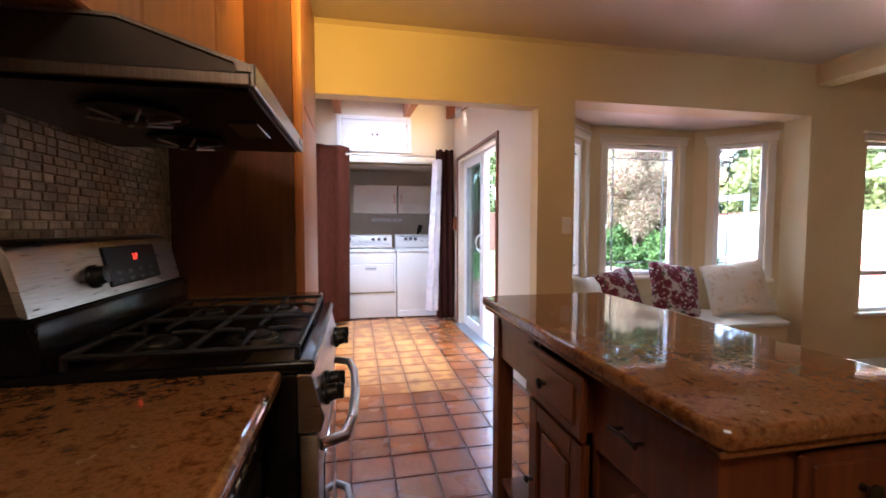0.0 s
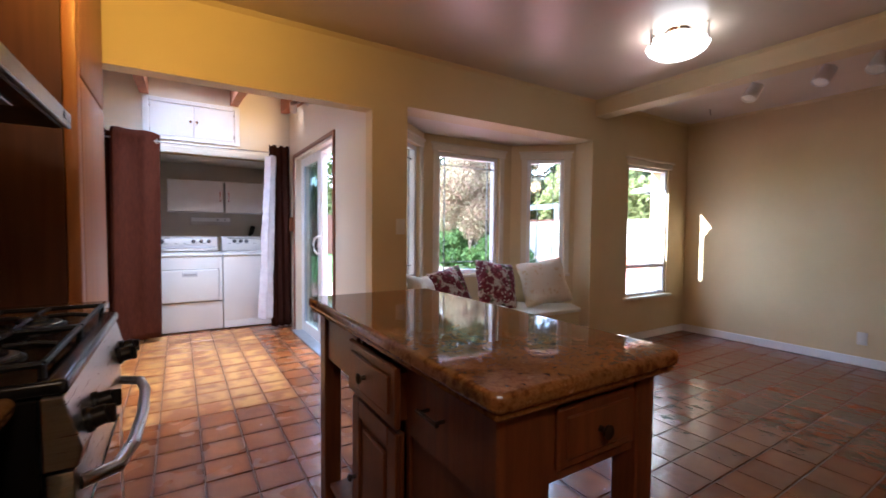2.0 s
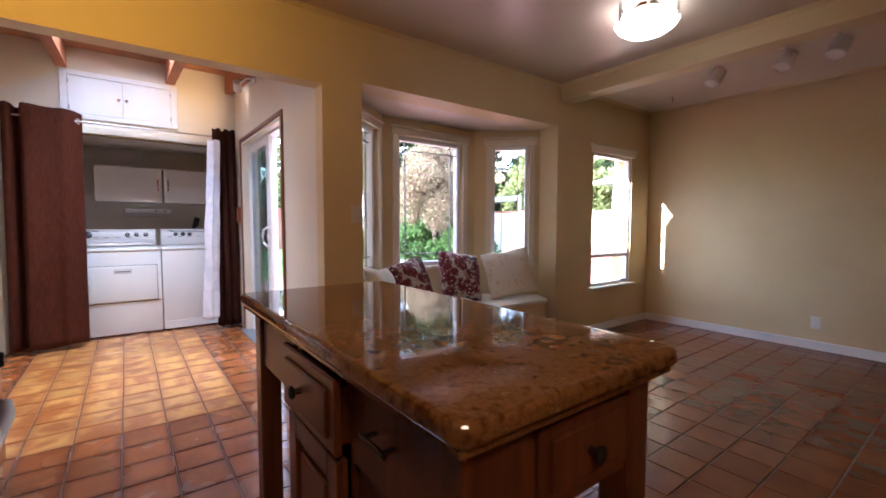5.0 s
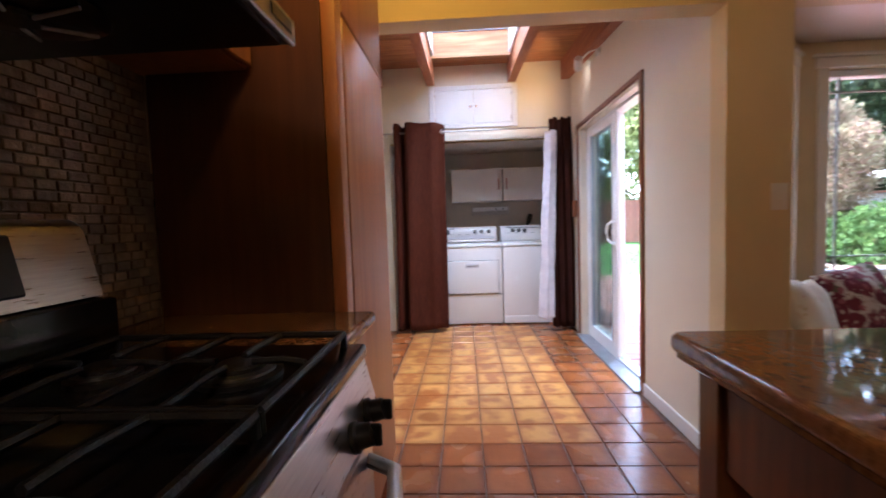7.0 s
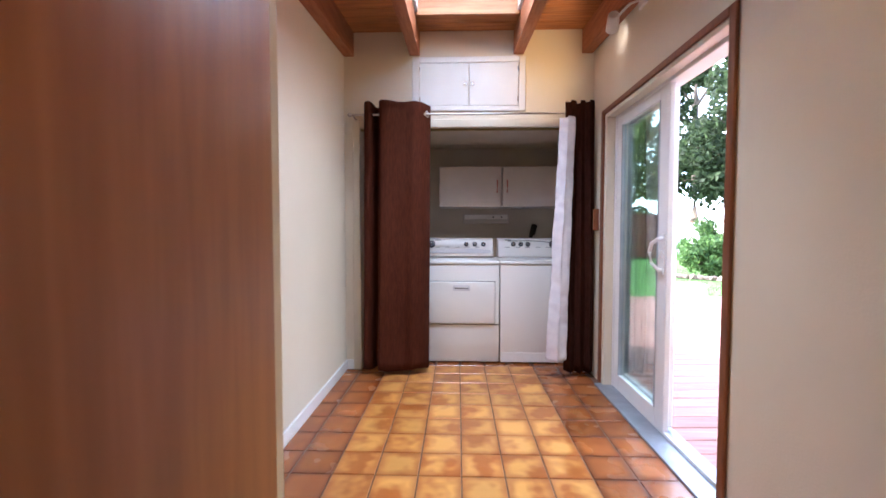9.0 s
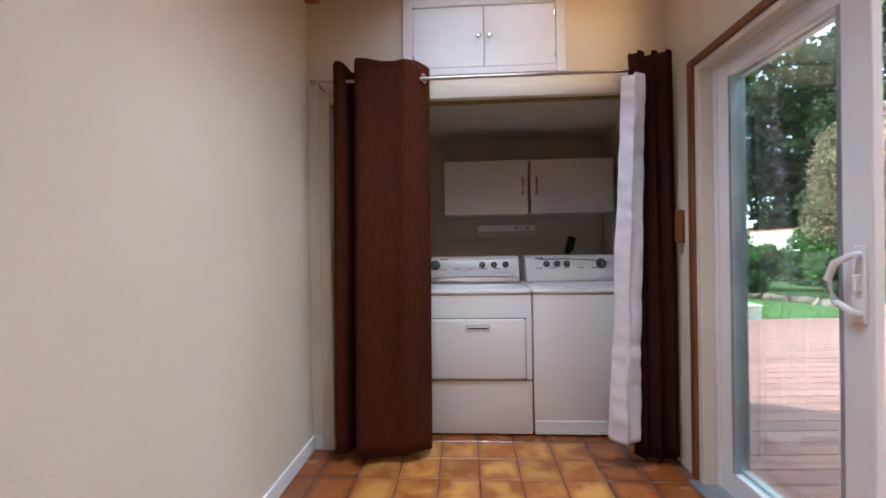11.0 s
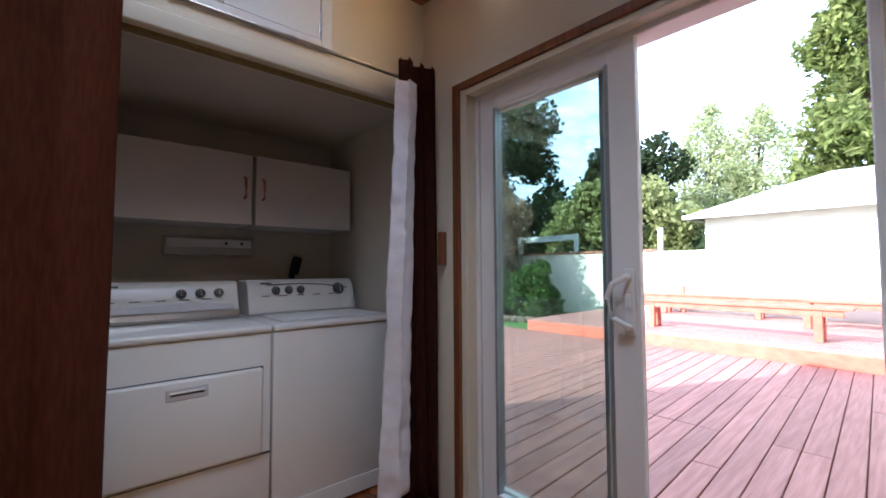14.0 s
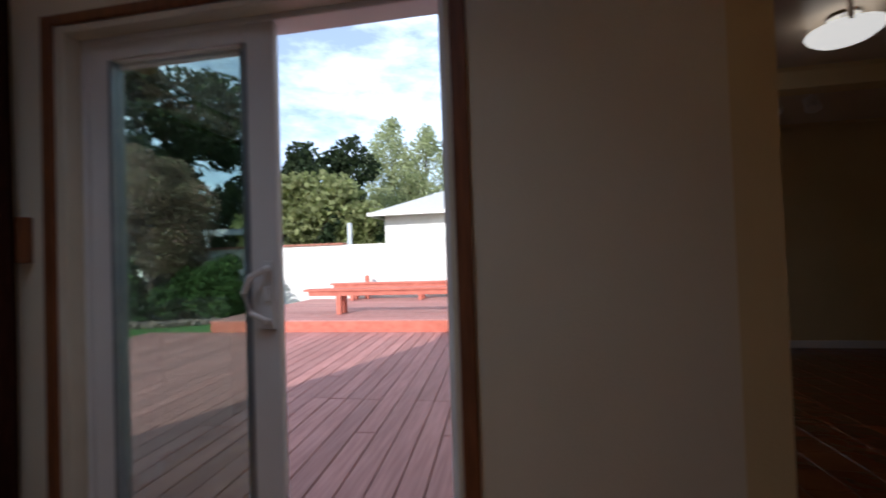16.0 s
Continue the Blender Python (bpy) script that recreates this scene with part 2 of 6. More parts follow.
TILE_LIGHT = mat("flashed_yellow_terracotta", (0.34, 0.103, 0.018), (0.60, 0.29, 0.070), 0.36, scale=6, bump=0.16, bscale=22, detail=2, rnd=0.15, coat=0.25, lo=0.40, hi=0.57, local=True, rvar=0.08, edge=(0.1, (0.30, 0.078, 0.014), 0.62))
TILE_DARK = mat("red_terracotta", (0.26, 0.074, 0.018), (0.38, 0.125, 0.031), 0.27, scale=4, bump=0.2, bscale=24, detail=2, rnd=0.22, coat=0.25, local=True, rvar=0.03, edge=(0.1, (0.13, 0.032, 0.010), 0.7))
# same red tile, colour lowered where the room's light falls off
TILE_REST = mat("dimmed_red_terracotta", (0.135, 0.033, 0.009), (0.20, 0.054, 0.014), 0.24, scale=4, bump=0.3, bscale=15, detail=2, rnd=0.16, island=True, rvar=0.03, spec=0.5)
GROUT = mat("brown_grey_grout", (0.13, 0.07, 0.042), (0.20, 0.115, 0.075), 0.9, scale=14, bump=0.3, bscale=150)
STEEL = mat("brushed_stainless", (0.38, 0.36, 0.335), (0.46, 0.44, 0.41), 0.3, metal=1.0, scale=14, stretch=(1, 1, 20), rvar=0.08)
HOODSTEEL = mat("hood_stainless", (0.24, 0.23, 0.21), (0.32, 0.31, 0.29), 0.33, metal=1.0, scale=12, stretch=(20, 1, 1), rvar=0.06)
# canopy steel, its colour darkened for the shade that falls on it
HOODSHADED = mat("shaded_hood_steel", (0.075, 0.070, 0.062), (0.11, 0.10, 0.09), 0.42, metal=1.0, scale=5, rvar=0.06)
CHROME = mat("chrome", (0.70, 0.70, 0.70), (0.78, 0.78, 0.78), 0.12, metal=1.0, scale=9)
BLACKEN = mat("black_enamel", (0.004, 0.004, 0.0045), (0.008, 0.008, 0.009), 0.20, scale=9, coat=0.0, spec=0.2)
IRON = mat("cast_iron", (0.005, 0.005, 0.005), (0.010, 0.0095, 0.009), 0.5, spec=0.3, scale=20, bump=0.25, bscale=220)
BLACKPLASTIC = mat("black_plastic", (0.006, 0.006, 0.0065), (0.011, 0.011, 0.0115), 0.28, spec=0.3, scale=20)
DARKGLASS = mat("dark_oven_glass", (0.008, 0.007, 0.006), (0.014, 0.012, 0.010), 0.06, scale=6, coat=0.5)
BRONZE = mat("oil_rubbed_bronze", (0.035, 0.024, 0.018), (0.06, 0.042, 0.03), 0.4, metal=0.8, scale=30)
APPLIANCE = mat("white_appliance_enamel", (0.72, 0.71, 0.70), (0.76, 0.75, 0.74), 0.28, scale=2.5, bump=0.02, bscale=300)
CONSOLE = mat("grey_white_console", (0.55, 0.55, 0.58), (0.60, 0.60, 0.63), 0.3, scale=3)
KNOBGREY = mat("dark_grey_knob", (0.05, 0.055, 0.07), (0.09, 0.095, 0.11), 0.35, scale=20)
CUPBOARD = mat("off_white_laminate", (0.52, 0.49, 0.47), (0.58, 0.55, 0.52), 0.4, scale=3, wear=0.06)
PINKPULL = mat("rose_wood_pull", (0.34, 0.10, 0.08), (0.42, 0.14, 0.11), 0.45, scale=18)
# right-hand curtain: the same brown cloth with its shade put into the colour
CURTAIN_SHADED = mat("shaded_brown_woven_curtain", (0.026, 0.008, 0.005), (0.042, 0.013, 0.008), 0.85, spec=0.08, scale=90, stretch=(1, 1, 0.15), bump=0.2, bscale=260)
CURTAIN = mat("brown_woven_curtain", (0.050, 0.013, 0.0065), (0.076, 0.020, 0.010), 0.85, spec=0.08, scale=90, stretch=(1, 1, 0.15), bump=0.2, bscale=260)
LINER = mat("white_curtain_lining", (0.62, 0.59, 0.66), (0.72, 0.69, 0.74), 0.7, scale=16, bump=0.2, bscale=14)
RODMETAL = mat("brushed_nickel", (0.42, 0.38, 0.34), (0.5, 0.46, 0.42), 0.3, metal=1.0, scale=20)
BRICKTILE = mat("tumbled_travertine_mosaic", (0.15, 0.092, 0.048), (0.27, 0.185, 0.105), 0.6, scale=24, bump=0.3, bscale=90, rnd=0.3)
BRICKREST = mat("travertine_mosaic_rest", (0.15, 0.092, 0.048), (0.27, 0.185, 0.105), 0.6, scale=24, bump=0.3, bscale=90, rnd=0.3, island=True)
MORTAR = mat("beige_mortar", (0.16, 0.11, 0.07), (0.21, 0.15, 0.10), 0.9, scale=30, bump=0.3, bscale=150)
DECKWOOD = mat("red_stained_deck", (0.30, 0.125, 0.105), (0.42, 0.20, 0.17), 0.6, scale=4, stretch=(0.6, 9, 9), bump=0.2, bscale=40, rnd=0.16, wear=0.25)
DECKRED = mat("red_oxide_stain", (0.40, 0.095, 0.055), (0.50, 0.14, 0.085), 0.6, scale=5, stretch=(2, 1, 2), bump=0.15, bscale=40, wear=0.15)
STUCCO = mat("white_stucco", (0.66, 0.63, 0.57), (0.74, 0.71, 0.65), 0.9, scale=2, bump=0.5, bscale=60, wear=0.12)
BRICKCAP = mat("brick_cap", (0.26, 0.10, 0.065), (0.36, 0.16, 0.10), 0.85, scale=18, bump=0.3, bscale=60, rnd=0.15, island=True)
ROOFING = mat("pale_composition_shingle", (0.42, 0.40, 0.38), (0.56, 0.54, 0.51), 0.9, scale=30, bump=0.3, bscale=120, rnd=0.08, island=True)
GRASS = mat("lawn", (0.045, 0.11, 0.018), (0.10, 0.20, 0.035), 0.9, scale=9, bump=0.8, bscale=90, wear=0.2)
BARK = mat("bark", (0.06, 0.042, 0.03), (0.12, 0.09, 0.065), 0.9, scale=14, stretch=(1, 1, 0.3), bump=0.6, bscale=30)
LEAF_DARK = leafy("dark_oak_leaf", (0.020, 0.032, 0.014), (0.060, 0.082, 0.034), 0.6, 0.45)
LEAF_LIGHT = leafy("pale_poplar_leaf", (0.28, 0.32, 0.15), (0.48, 0.50, 0.28), 0.8, 0.35)
LEAF_CONIFER = leafy("conifer_needle", (0.09, 0.12, 0.03), (0.27, 0.30, 0.10), 0.9, 0.4)
LEAF_VINE = leafy("broad_vine_leaf", (0.15, 0.18, 0.055), (0.36, 0.37, 0.17), 1.2, 0.4)
LEAF_BUSH = leafy("green_shrub_leaf", (0.04, 0.085, 0.025), (0.12, 0.19, 0.055), 2, 0.35)
LEAF_ROSE = leafy("rosy_grey_shrub_leaf", (0.24, 0.125, 0.105), (0.26, 0.265, 0.145), 1.2, 0.35)
STONE = mat("border_stone", (0.10, 0.07, 0.055), (0.18, 0.13, 0.10), 0.9, scale=8, bump=0.4, bscale=40, rnd=0.25)
FENCEWOOD = mat("redwood_fence", (0.15, 0.05, 0.03), (0.24, 0.09, 0.055), 0.7, scale=5, stretch=(6, 6, 0.6), bump=0.2, rnd=0.2)
GREYPAINT = mat("grey_painted_timber", (0.40, 0.42, 0.43), (0.48, 0.50, 0.51), 0.7, scale=6)
PLASTICW = mat("white_plastic", (0.70, 0.68, 0.63), (0.76, 0.74, 0.69), 0.35, scale=10)
PANE = glass("window_glass", (0.97, 0.985, 0.975))
PANE_GREEN = glass("insulated_glass", (0.89, 0.935, 0.915))
def frosted(name, c):
    m = bpy.data.materials.new(name)
    m.use_nodes = True
    n, l = m.node_tree.nodes, m.node_tree.links
    tl, df, mx = n.new("ShaderNodeBsdfTranslucent"), n["Principled BSDF"], n.new("ShaderNodeMixShader")
    tl.inputs["Color"].default_value = df.inputs["Base Color"].default_value = (*c, 1)
    df.inputs["Roughness"].default_value, mx.inputs[0].default_value = 0.3, 0.3
    l.new(tl.outputs[0], mx.inputs[1])
    l.new(df.outputs[0], mx.inputs[2])
    l.new(mx.outputs[0], n["Material Output"].inputs["Surface"])
    return m


ACRYLIC = frosted("frosted_white_acrylic", (0.85, 0.88, 0.90))
BOWL = glow("lit_alabaster_bowl", (1.0, 0.93, 0.78), 0.55)
LAMPWARM = glow("lit_lamp_face", (1.0, 0.86, 0.66), 3.0)
LED = glow("red_display_digits", (1.0, 0.05, 0.02), 0.22)
LEAD = mat("lead_came", (0.20, 0.20, 0.20), (0.30, 0.30, 0.30), 0.4, metal=0.7, scale=30)
PILLOW_RED = floral("red_floral_cotton", (0.50, 0.42, 0.36), ((0.13, 0.012, 0.024), (0.26, 0.075, 0.085)), (0.10, 0.10, 0.05), 0.58)
PILLOW_CREAM = floral("cream_floral_cotton", (0.66, 0.58, 0.45), ((0.60, 0.46, 0.30), (0.58, 0.38, 0.30)), (0.54, 0.44, 0.26), 0.24)


# ---- mesh helpers ----
def cube(bm, x0, x1, y0, y1, z0, z1, bevel=0.0, seg=1):
    g = bmesh.ops.create_cube(bm, size=1.0, matrix=Matrix.LocRotScale(((x0 + x1) / 2, (y0 + y1) / 2, (z0 + z1) / 2), None, (x1 - x0, y1 - y0, z1 - z0)))
    if bevel:
        es = {e for v in g["verts"] for e in v.link_edges}
        bmesh.ops.bevel(bm, geom=list(es), offset=bevel, segments=seg, profile=0.5, affect="EDGES")
    return bm


def boxm(x0, x1, y0, y1, z0, z1, bevel=0.0, seg=1):
    return cube(bmesh.new(), x0, x1, y0, y1, z0, z1, bevel, seg)


def cyl(bm, a, b, r1, r2=None, seg=16, caps=True):
    a, b = Vector(a), Vector(b)
    d = b - a
    m = Matrix.Translation((a + b) / 2) @ d.to_track_quat("Z", "Y").to_matrix().to_4x4()
    bmesh.ops.create_cone(bm, cap_ends=caps, segments=seg, radius1=r1, radius2=r1 if r2 is None else r2, depth=d.length, matrix=m)
    return bm


def cylm(a, b, r1, r2=None, seg=16):
    return cyl(bmesh.new(), a, b, r1, r2, seg)


def lathe(profile, seg=24, m=None):
    """A turned shape about the z axis from (radius, height) pairs."""
    bm = bmesh.new()
    rings = []
    for r, z in profile:
        rings.append([bm.verts.new((r * math.cos(2 * math.pi * k / seg), r * math.sin(2 * math.pi * k / seg), z)) for k in range(seg)])
    for p, q in zip(rings, rings[1:]):
        for k in range(seg):
            bm.faces.new((p[k], p[(k + 1) % seg], q[(k + 1) % seg], q[k]))
    bm.faces.new(rings[-1])
    bm.faces.new(rings[0][::-1])
    if m is not None:
        bm.transform(m)
    return bm


def prism(poly, axis, a, b, bevel=0.0):
    """Extrudes a polygon along x, y or z from a to b. The polygon gives the two other coordinates in order."""
    bm = bmesh.new()
    def at(p, v):
        return {"x": (v, p[0], p[1]), "y": (p[0], v, p[1]), "z": (p[0], p[1], v)}[axis]
    lo = [bm.verts.new(at(p, a)) for p in poly]
    hi = [bm.verts.new(at(p, b)) for p in poly]
    bm.faces.new(lo)
    bm.faces.new(hi[::-1])
    for k in range(len(poly)):
        j = (k + 1) % len(poly)
        bm.faces.new((lo[k], lo[j], hi[j], hi[k]))
    bmesh.ops.recalc_face_normals(bm, faces=bm.faces)
    if bevel:
        bmesh.ops.bevel(bm, geom=bm.edges[:], offset=bevel, segments=1, affect="EDGES")
    return bm


def tube(points, r, seg=10):
    """A round bar swept along points."""
    bm = bmesh.new()
    pts = [Vector(p) for p in points]
    rings = []
    for k, p in enumerate(pts):
        d = (pts[min(k + 1, len(pts) - 1)] - pts[max(k - 1, 0)]).normalized()
        q = d.to_track_quat("Z", "Y").to_matrix()
        rr = r(k / (len(pts) - 1)) if callable(r) else r
        rings.append([bm.verts.new(p + q @ Vector((rr * math.cos(2 * math.pi * j / seg), rr * math.sin(2 * math.pi * j / seg), 0))) for j in range(seg)])
    for a, b in zip(rings, rings[1:]):
        for j in range(seg):
            bm.faces.new((a[j], a[(j + 1) % seg], b[(j + 1) % seg], b[j]))
    bm.faces.new(rings[0][::-1])
    bm.faces.new(rings[-1])
    bmesh.ops.recalc_face_normals(bm, faces=bm.faces)
    return bm


def mesh_of(name, bm, material, smooth=None):
    me = bpy.data.meshes.new(name)
    bm.to_mesh(me)
    bm.free()
    me.materials.append(material)
    if smooth:
        me.polygons.foreach_set("use_smooth", [True] * len(me.polygons))
        me.set_sharp_from_angle(angle=radians(smooth))
    return me


def thing(name, label, category, at=(0, 0, 0), group="", kind=""):
    ob = new(name)
    ob.location = at
    return tagged(ob, label, category, group, kind)


def part(name, bm, material, parent=None, label="", smooth=35):
    ob = new(name, mesh_of(name, bm, material, smooth))
    if parent is not None:
        ob.parent = parent
    return tagged(ob, label)


def solid(name, bm, material, label, category, group="", kind="", smooth=35):
    return tagged(new(name, mesh_of(name, bm, material, smooth)), label, category, group, kind)


def setting(name, bm, material, label="", smooth=0):
    return tagged(new(name, mesh_of(name, bm, material, smooth)), label, name.split("_")[0], "", "structure")


def raw(name, verts, faces, material, parent=None, kind="", smooth=False):
    me = bpy.data.meshes.new(name)
    me.from_pydata(verts, [], faces)
    me.materials.append(material)
    if smooth:
        me.polygons.foreach_set("use_smooth", [True] * len(me.polygons))
    ob = new(name, me)
    if parent is not None:
        ob.parent = parent
    if kind:
        ob["kind"] = kind
    return ob


def wall_with_holes(bm, x0, x1, y0, y1, z0, z1, holes):
    """A wall along x, cut up round openings (a, b, low, high) given in rising order."""
    at = x0
    for a, b, lo, hi in holes:
        if a > at:
            cube(bm, at, a, y0, y1, z0, z1)
        if lo > z0:
            cube(bm, a, b, y0, y1, z0, lo)
        if hi < z1:
            cube(bm, a, b, y0, y1, hi, z1)
        at = b
    if at < x1:
        cube(bm, at, x1, y0, y1, z0, z1)
    return bm

# ---- large structure: kitchen and dining room ----
KX0, KX1, KY0, KY1, KZ = -0.63, 5.60, -2.2, 3.063, 2.532
P, TX0, TY0 = 0.2105, -0.046, 3.315      # floor tile pitch and one joint crossing
LX0, LX1, LY1 = -0.60, 1.465, 5.72       # laundry passage

# kitchen north wall: thin part over the laundry opening, thick outside part with the bay and a window
setting("wall_north_1", wall_with_holes(bmesh.new(), -1.0, 1.60, KY1, 3.183, 0, 2.72, [(-0.08, 1.465, 0, 2.076)]), CREAM, "cream painted wall with a wide cased opening")
setting("wall_north_2", wall_with_holes(bmesh.new(), 1.60, 5.75, KY1, 3.283, 0, 2.72, [(1.745, 3.84, 0, 2.135), (4.44, 5.21, 0.50, 1.95)]), CREAM, "cream painted outer wall with bay and window openings")
setting("wall_west", boxm(-0.80, KX0, KY0, KY1, 0, 2.72), CREAM, "cream painted kitchen wall")
setting("wall_east", boxm(KX1, 5.75, KY0, KY1, 0, 2.72), CREAM, "cream painted dining wall")
setting("wall_south", boxm(-0.80, 5.75, KY0 - 0.15, KY0, 0, 2.72), CREAM, "cream painted wall")
setting("ceiling_kitchen", boxm(KX0, KX1, KY0, KY1, KZ, KZ + 0.1), CEIL, "satin painted ceiling")
setting("ceiling_beam", boxm(3.865, 4.045, KY0, KY1, 2.375, KZ, 0.006), CREAM, "cream painted boxed beam between kitchen and dining room")
setting("roof_kitchen", boxm(-1.0, 6.2, KY0 - 0.5, 3.6, 2.80, 2.95), ROOFING, "flat main roof")
bm = boxm(KX0, KX1, KY0, 3.183, -0.14, -0.004)
cube(bm, LX0, LX1 + 0.05, 3.183, 6.82, -0.14, -0.004)
setting("floor_bed", bm, GROUT, "brown grey grout bed")

# crown and base mouldings
CR = 0.025
for name, bm in (("trim_crown_1", prism([(KY1, KZ), (KY1, KZ - CR), (KY1 - CR, KZ)], "x", KX0, 3.865)), ("trim_crown_2", prism([(KY1, KZ), (KY1, KZ - CR), (KY1 - CR, KZ)], "x", 4.045, KX1)),
                 ("trim_crown_3", prism([(KX1, KZ), (KX1 - CR, KZ), (KX1, KZ - CR)], "y", KY0, KY1)), ("trim_crown_4", prism([(3.865, KZ), (3.865 - CR, KZ), (3.865, KZ - CR)], "y", KY0, KY1)),
                 ("trim_crown_5", prism([(4.045, KZ), (4.045 + CR, KZ), (4.045, KZ - CR)], "y", KY0, KY1))):
    setting(name, bm, CREAM, "small painted crown moulding")
for name, bm in (("baseboard_1", boxm(KX1 - 0.014, KX1, KY0, KY1, 0, 0.085, 0.004)), ("baseboard_2", boxm(3.84, KX1 - 0.014, KY1 - 0.014, KY1, 0, 0.085, 0.004)),
                 ("baseboard_3", boxm(1.465, 1.745, KY1 - 0.014, KY1, 0, 0.085, 0.004)), ("baseboard_4", boxm(LX1 - 0.014, LX1, 3.183, 3.905, 0, 0.085, 0.004)),
                 ("baseboard_5", boxm(LX0, LX0 + 0.014, 3.183, LY1, 0, 0.085, 0.004)), ("baseboard_6", boxm(LX0 + 0.014, -0.53, LY1 - 0.014, LY1, 0, 0.085, 0.004)),
                 ("baseboard_8", boxm(LX0 + 0.014, -0.08, 3.183, 3.197, 0, 0.085, 0.004)), ("baseboard_7", boxm(1.40, LX1, LY1 - 0.014, LY1, 0, 0.085, 0.004))):
    setting(name, bm, WHITE, "white painted baseboard")

# ---- laundry passage ----
def slope(y):
    return 2.83 - 0.075 * (LY1 - y)


def rake(x0, x1, y0, y1, z0):
    """A wall piece whose top follows the sloping roof."""
    return prism([(y0, z0), (y1, z0), (y1, slope(y1) + 0.05), (y0, slope(y0) + 0.05)], "x", x0, x1)


bm = rake(LX0 - 0.14, LX0, 3.183, 7.2, 0)
setting("wall_laundry_west", bm, LAUNDRY_PAINT, "pale cream painted wall")
for k, (a, b, lo) in enumerate(((3.183, 3.945, 0), (3.945, 5.435, 2.066), (5.435, 7.24, 0))):
    setting("wall_laundry_east_%d" % (k + 1), rake(LX1, LX1 + 0.155, a, b, lo), LAUNDRY_PAINT, "pale cream painted wall beside the sliding door")
bm = wall_with_holes(bmesh.new(), LX0, LX1, LY1, LY1 + 0.11, 0, 2.9, [(-0.47, 1.34, 0, 2.045)])
setting("wall_laundry_north", bm, LAUNDRY_PAINT, "pale cream painted wall over the laundry closet")
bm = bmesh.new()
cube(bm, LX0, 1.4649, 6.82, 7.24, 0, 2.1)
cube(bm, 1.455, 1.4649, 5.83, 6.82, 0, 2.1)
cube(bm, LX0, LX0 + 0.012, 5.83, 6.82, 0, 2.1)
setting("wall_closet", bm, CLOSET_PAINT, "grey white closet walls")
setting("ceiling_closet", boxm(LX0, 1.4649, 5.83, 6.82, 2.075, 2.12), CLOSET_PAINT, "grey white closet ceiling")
# gable wall above the closet, up to the roof
setting("wall_north_gable", boxm(LX0 - 0.14, LX1 + 0.155, 7.0, 7.24, 2.1, 2.9), STUCCO, "outer stucco gable")
# painted casing of the closet opening
bm = boxm(-0.53, -0.466, LY1 - 0.018, LY1 - 0.0005, 0, 2.11, 0.004)
cube(bm, 1.336, 1.40, LY1 - 0.018, LY1 - 0.0005, 0, 2.11, 0.004)
cube(bm, -0.466, 1.336, LY1 - 0.018, LY1 - 0.0005, 2.041, 2.11, 0.004)
setting("trim_closet", bm, TRIMW, "warm white painted casing round the closet")
bm = boxm(-0.47, 1.34, LY1 + 0.03, LY1 + 0.06, 2.028, 2.044)
setting("trim_closet_track", bm, mat("brass_track", (0.30, 0.23, 0.09), (0.40, 0.31, 0.13), 0.4, metal=0.7, scale=30), "brass coloured folding door track")

# sloping plank ceiling with a skylight opening between the middle beams
SK0, SK1, SKX0, SKX1 = 3.95, 5.36, 0.036, 0.806
verts, faces = [], []


def slab(x0, x1, y0, y1, h0, h1):
    k = len(verts)
    for x, y, h in ((x0, y0, h0), (x1, y0, h0), (x1, y1, h0), (x0, y1, h0), (x0, y0, h1), (x1, y0, h1), (x1, y1, h1), (x0, y1, h1)):
        verts.append((x, y, slope(y) + h))
    for f in ((0, 3, 2, 1), (4, 5, 6, 7), (0, 1, 5, 4), (1, 2, 6, 5), (2, 3, 7, 6), (3, 0, 4, 7)):
        faces.append(tuple(k + i for i in f))


for k in range(19):                        # boards run across the passage
    ya = 3.183 + k * 0.14
    yb = min(ya + 0.135, LY1)
    if SK0 - 0.14 < ya < SK1 - 0.02:
        slab(LX0, SKX0, ya, yb, 0, 0.02)
        slab(SKX1, LX1, ya, yb, 0, 0.02)
    else:
        slab(LX0, LX1, ya, yb, 0, 0.02)
PLANKX = mat("knotty_pine_ceiling", (0.26, 0.085, 0.020), (0.46, 0.18, 0.048), 0.45, scale=5, stretch=(0.8, 9, 9), bump=0.08, bscale=40, rnd=0.22, island=True)
tagged(raw("ceiling_laundry", verts, faces, PLANKX), "knotty pine plank ceiling, sloping", "ceiling", "", "structure")
verts, faces = [], []
slab(LX0 - 0.3, SKX0, 3.0, 7.45, 0.021, 0.14)
slab(SKX1, LX1 + 0.3, 3.0, 7.45, 0.021, 0.14)
slab(SKX0, SKX1, 3.0, SK0, 0.021, 0.14)
slab(SKX0, SKX1, SK1, 7.45, 0.021, 0.14)
tagged(raw("roof_laundry", verts, faces, ROOFING), "sloping composition roof", "roof", "", "structure")
for x0, x1 in ((-0.598, -0.515), (-0.047, 0.035), (0.807, 0.889), (1.365, 1.45)):
    verts, faces = [], []
    slab(x0, x1, 3.183, LY1, -0.195, -0.001)
    ob = raw("ceiling_rafter", verts, faces, BEAMWOOD)
    tagged(ob, "rough reddish fir ceiling beam", "beam", "laundry ceiling beams", "structure")
sky_ob = thing("skylight", "flat roof skylight with a clear fir curb", "skylight", (0, 0, 0), "", "structure")
for nm, x0, x1, y0, y1 in (("curb_board", SKX0, SKX1, SK1 - 0.03, SK1 - 0.002), ("curb_board", SKX0, SKX1, SK0 + 0.002, SK0 + 0.03)):
    part(nm, boxm(x0 + 0.002, x1 - 0.002, y0, y1, slope(y0) - 0.03, slope(y0) + 0.2305, 0.001), CURBWOOD, sky_ob, "clear fir board with a bold grain")
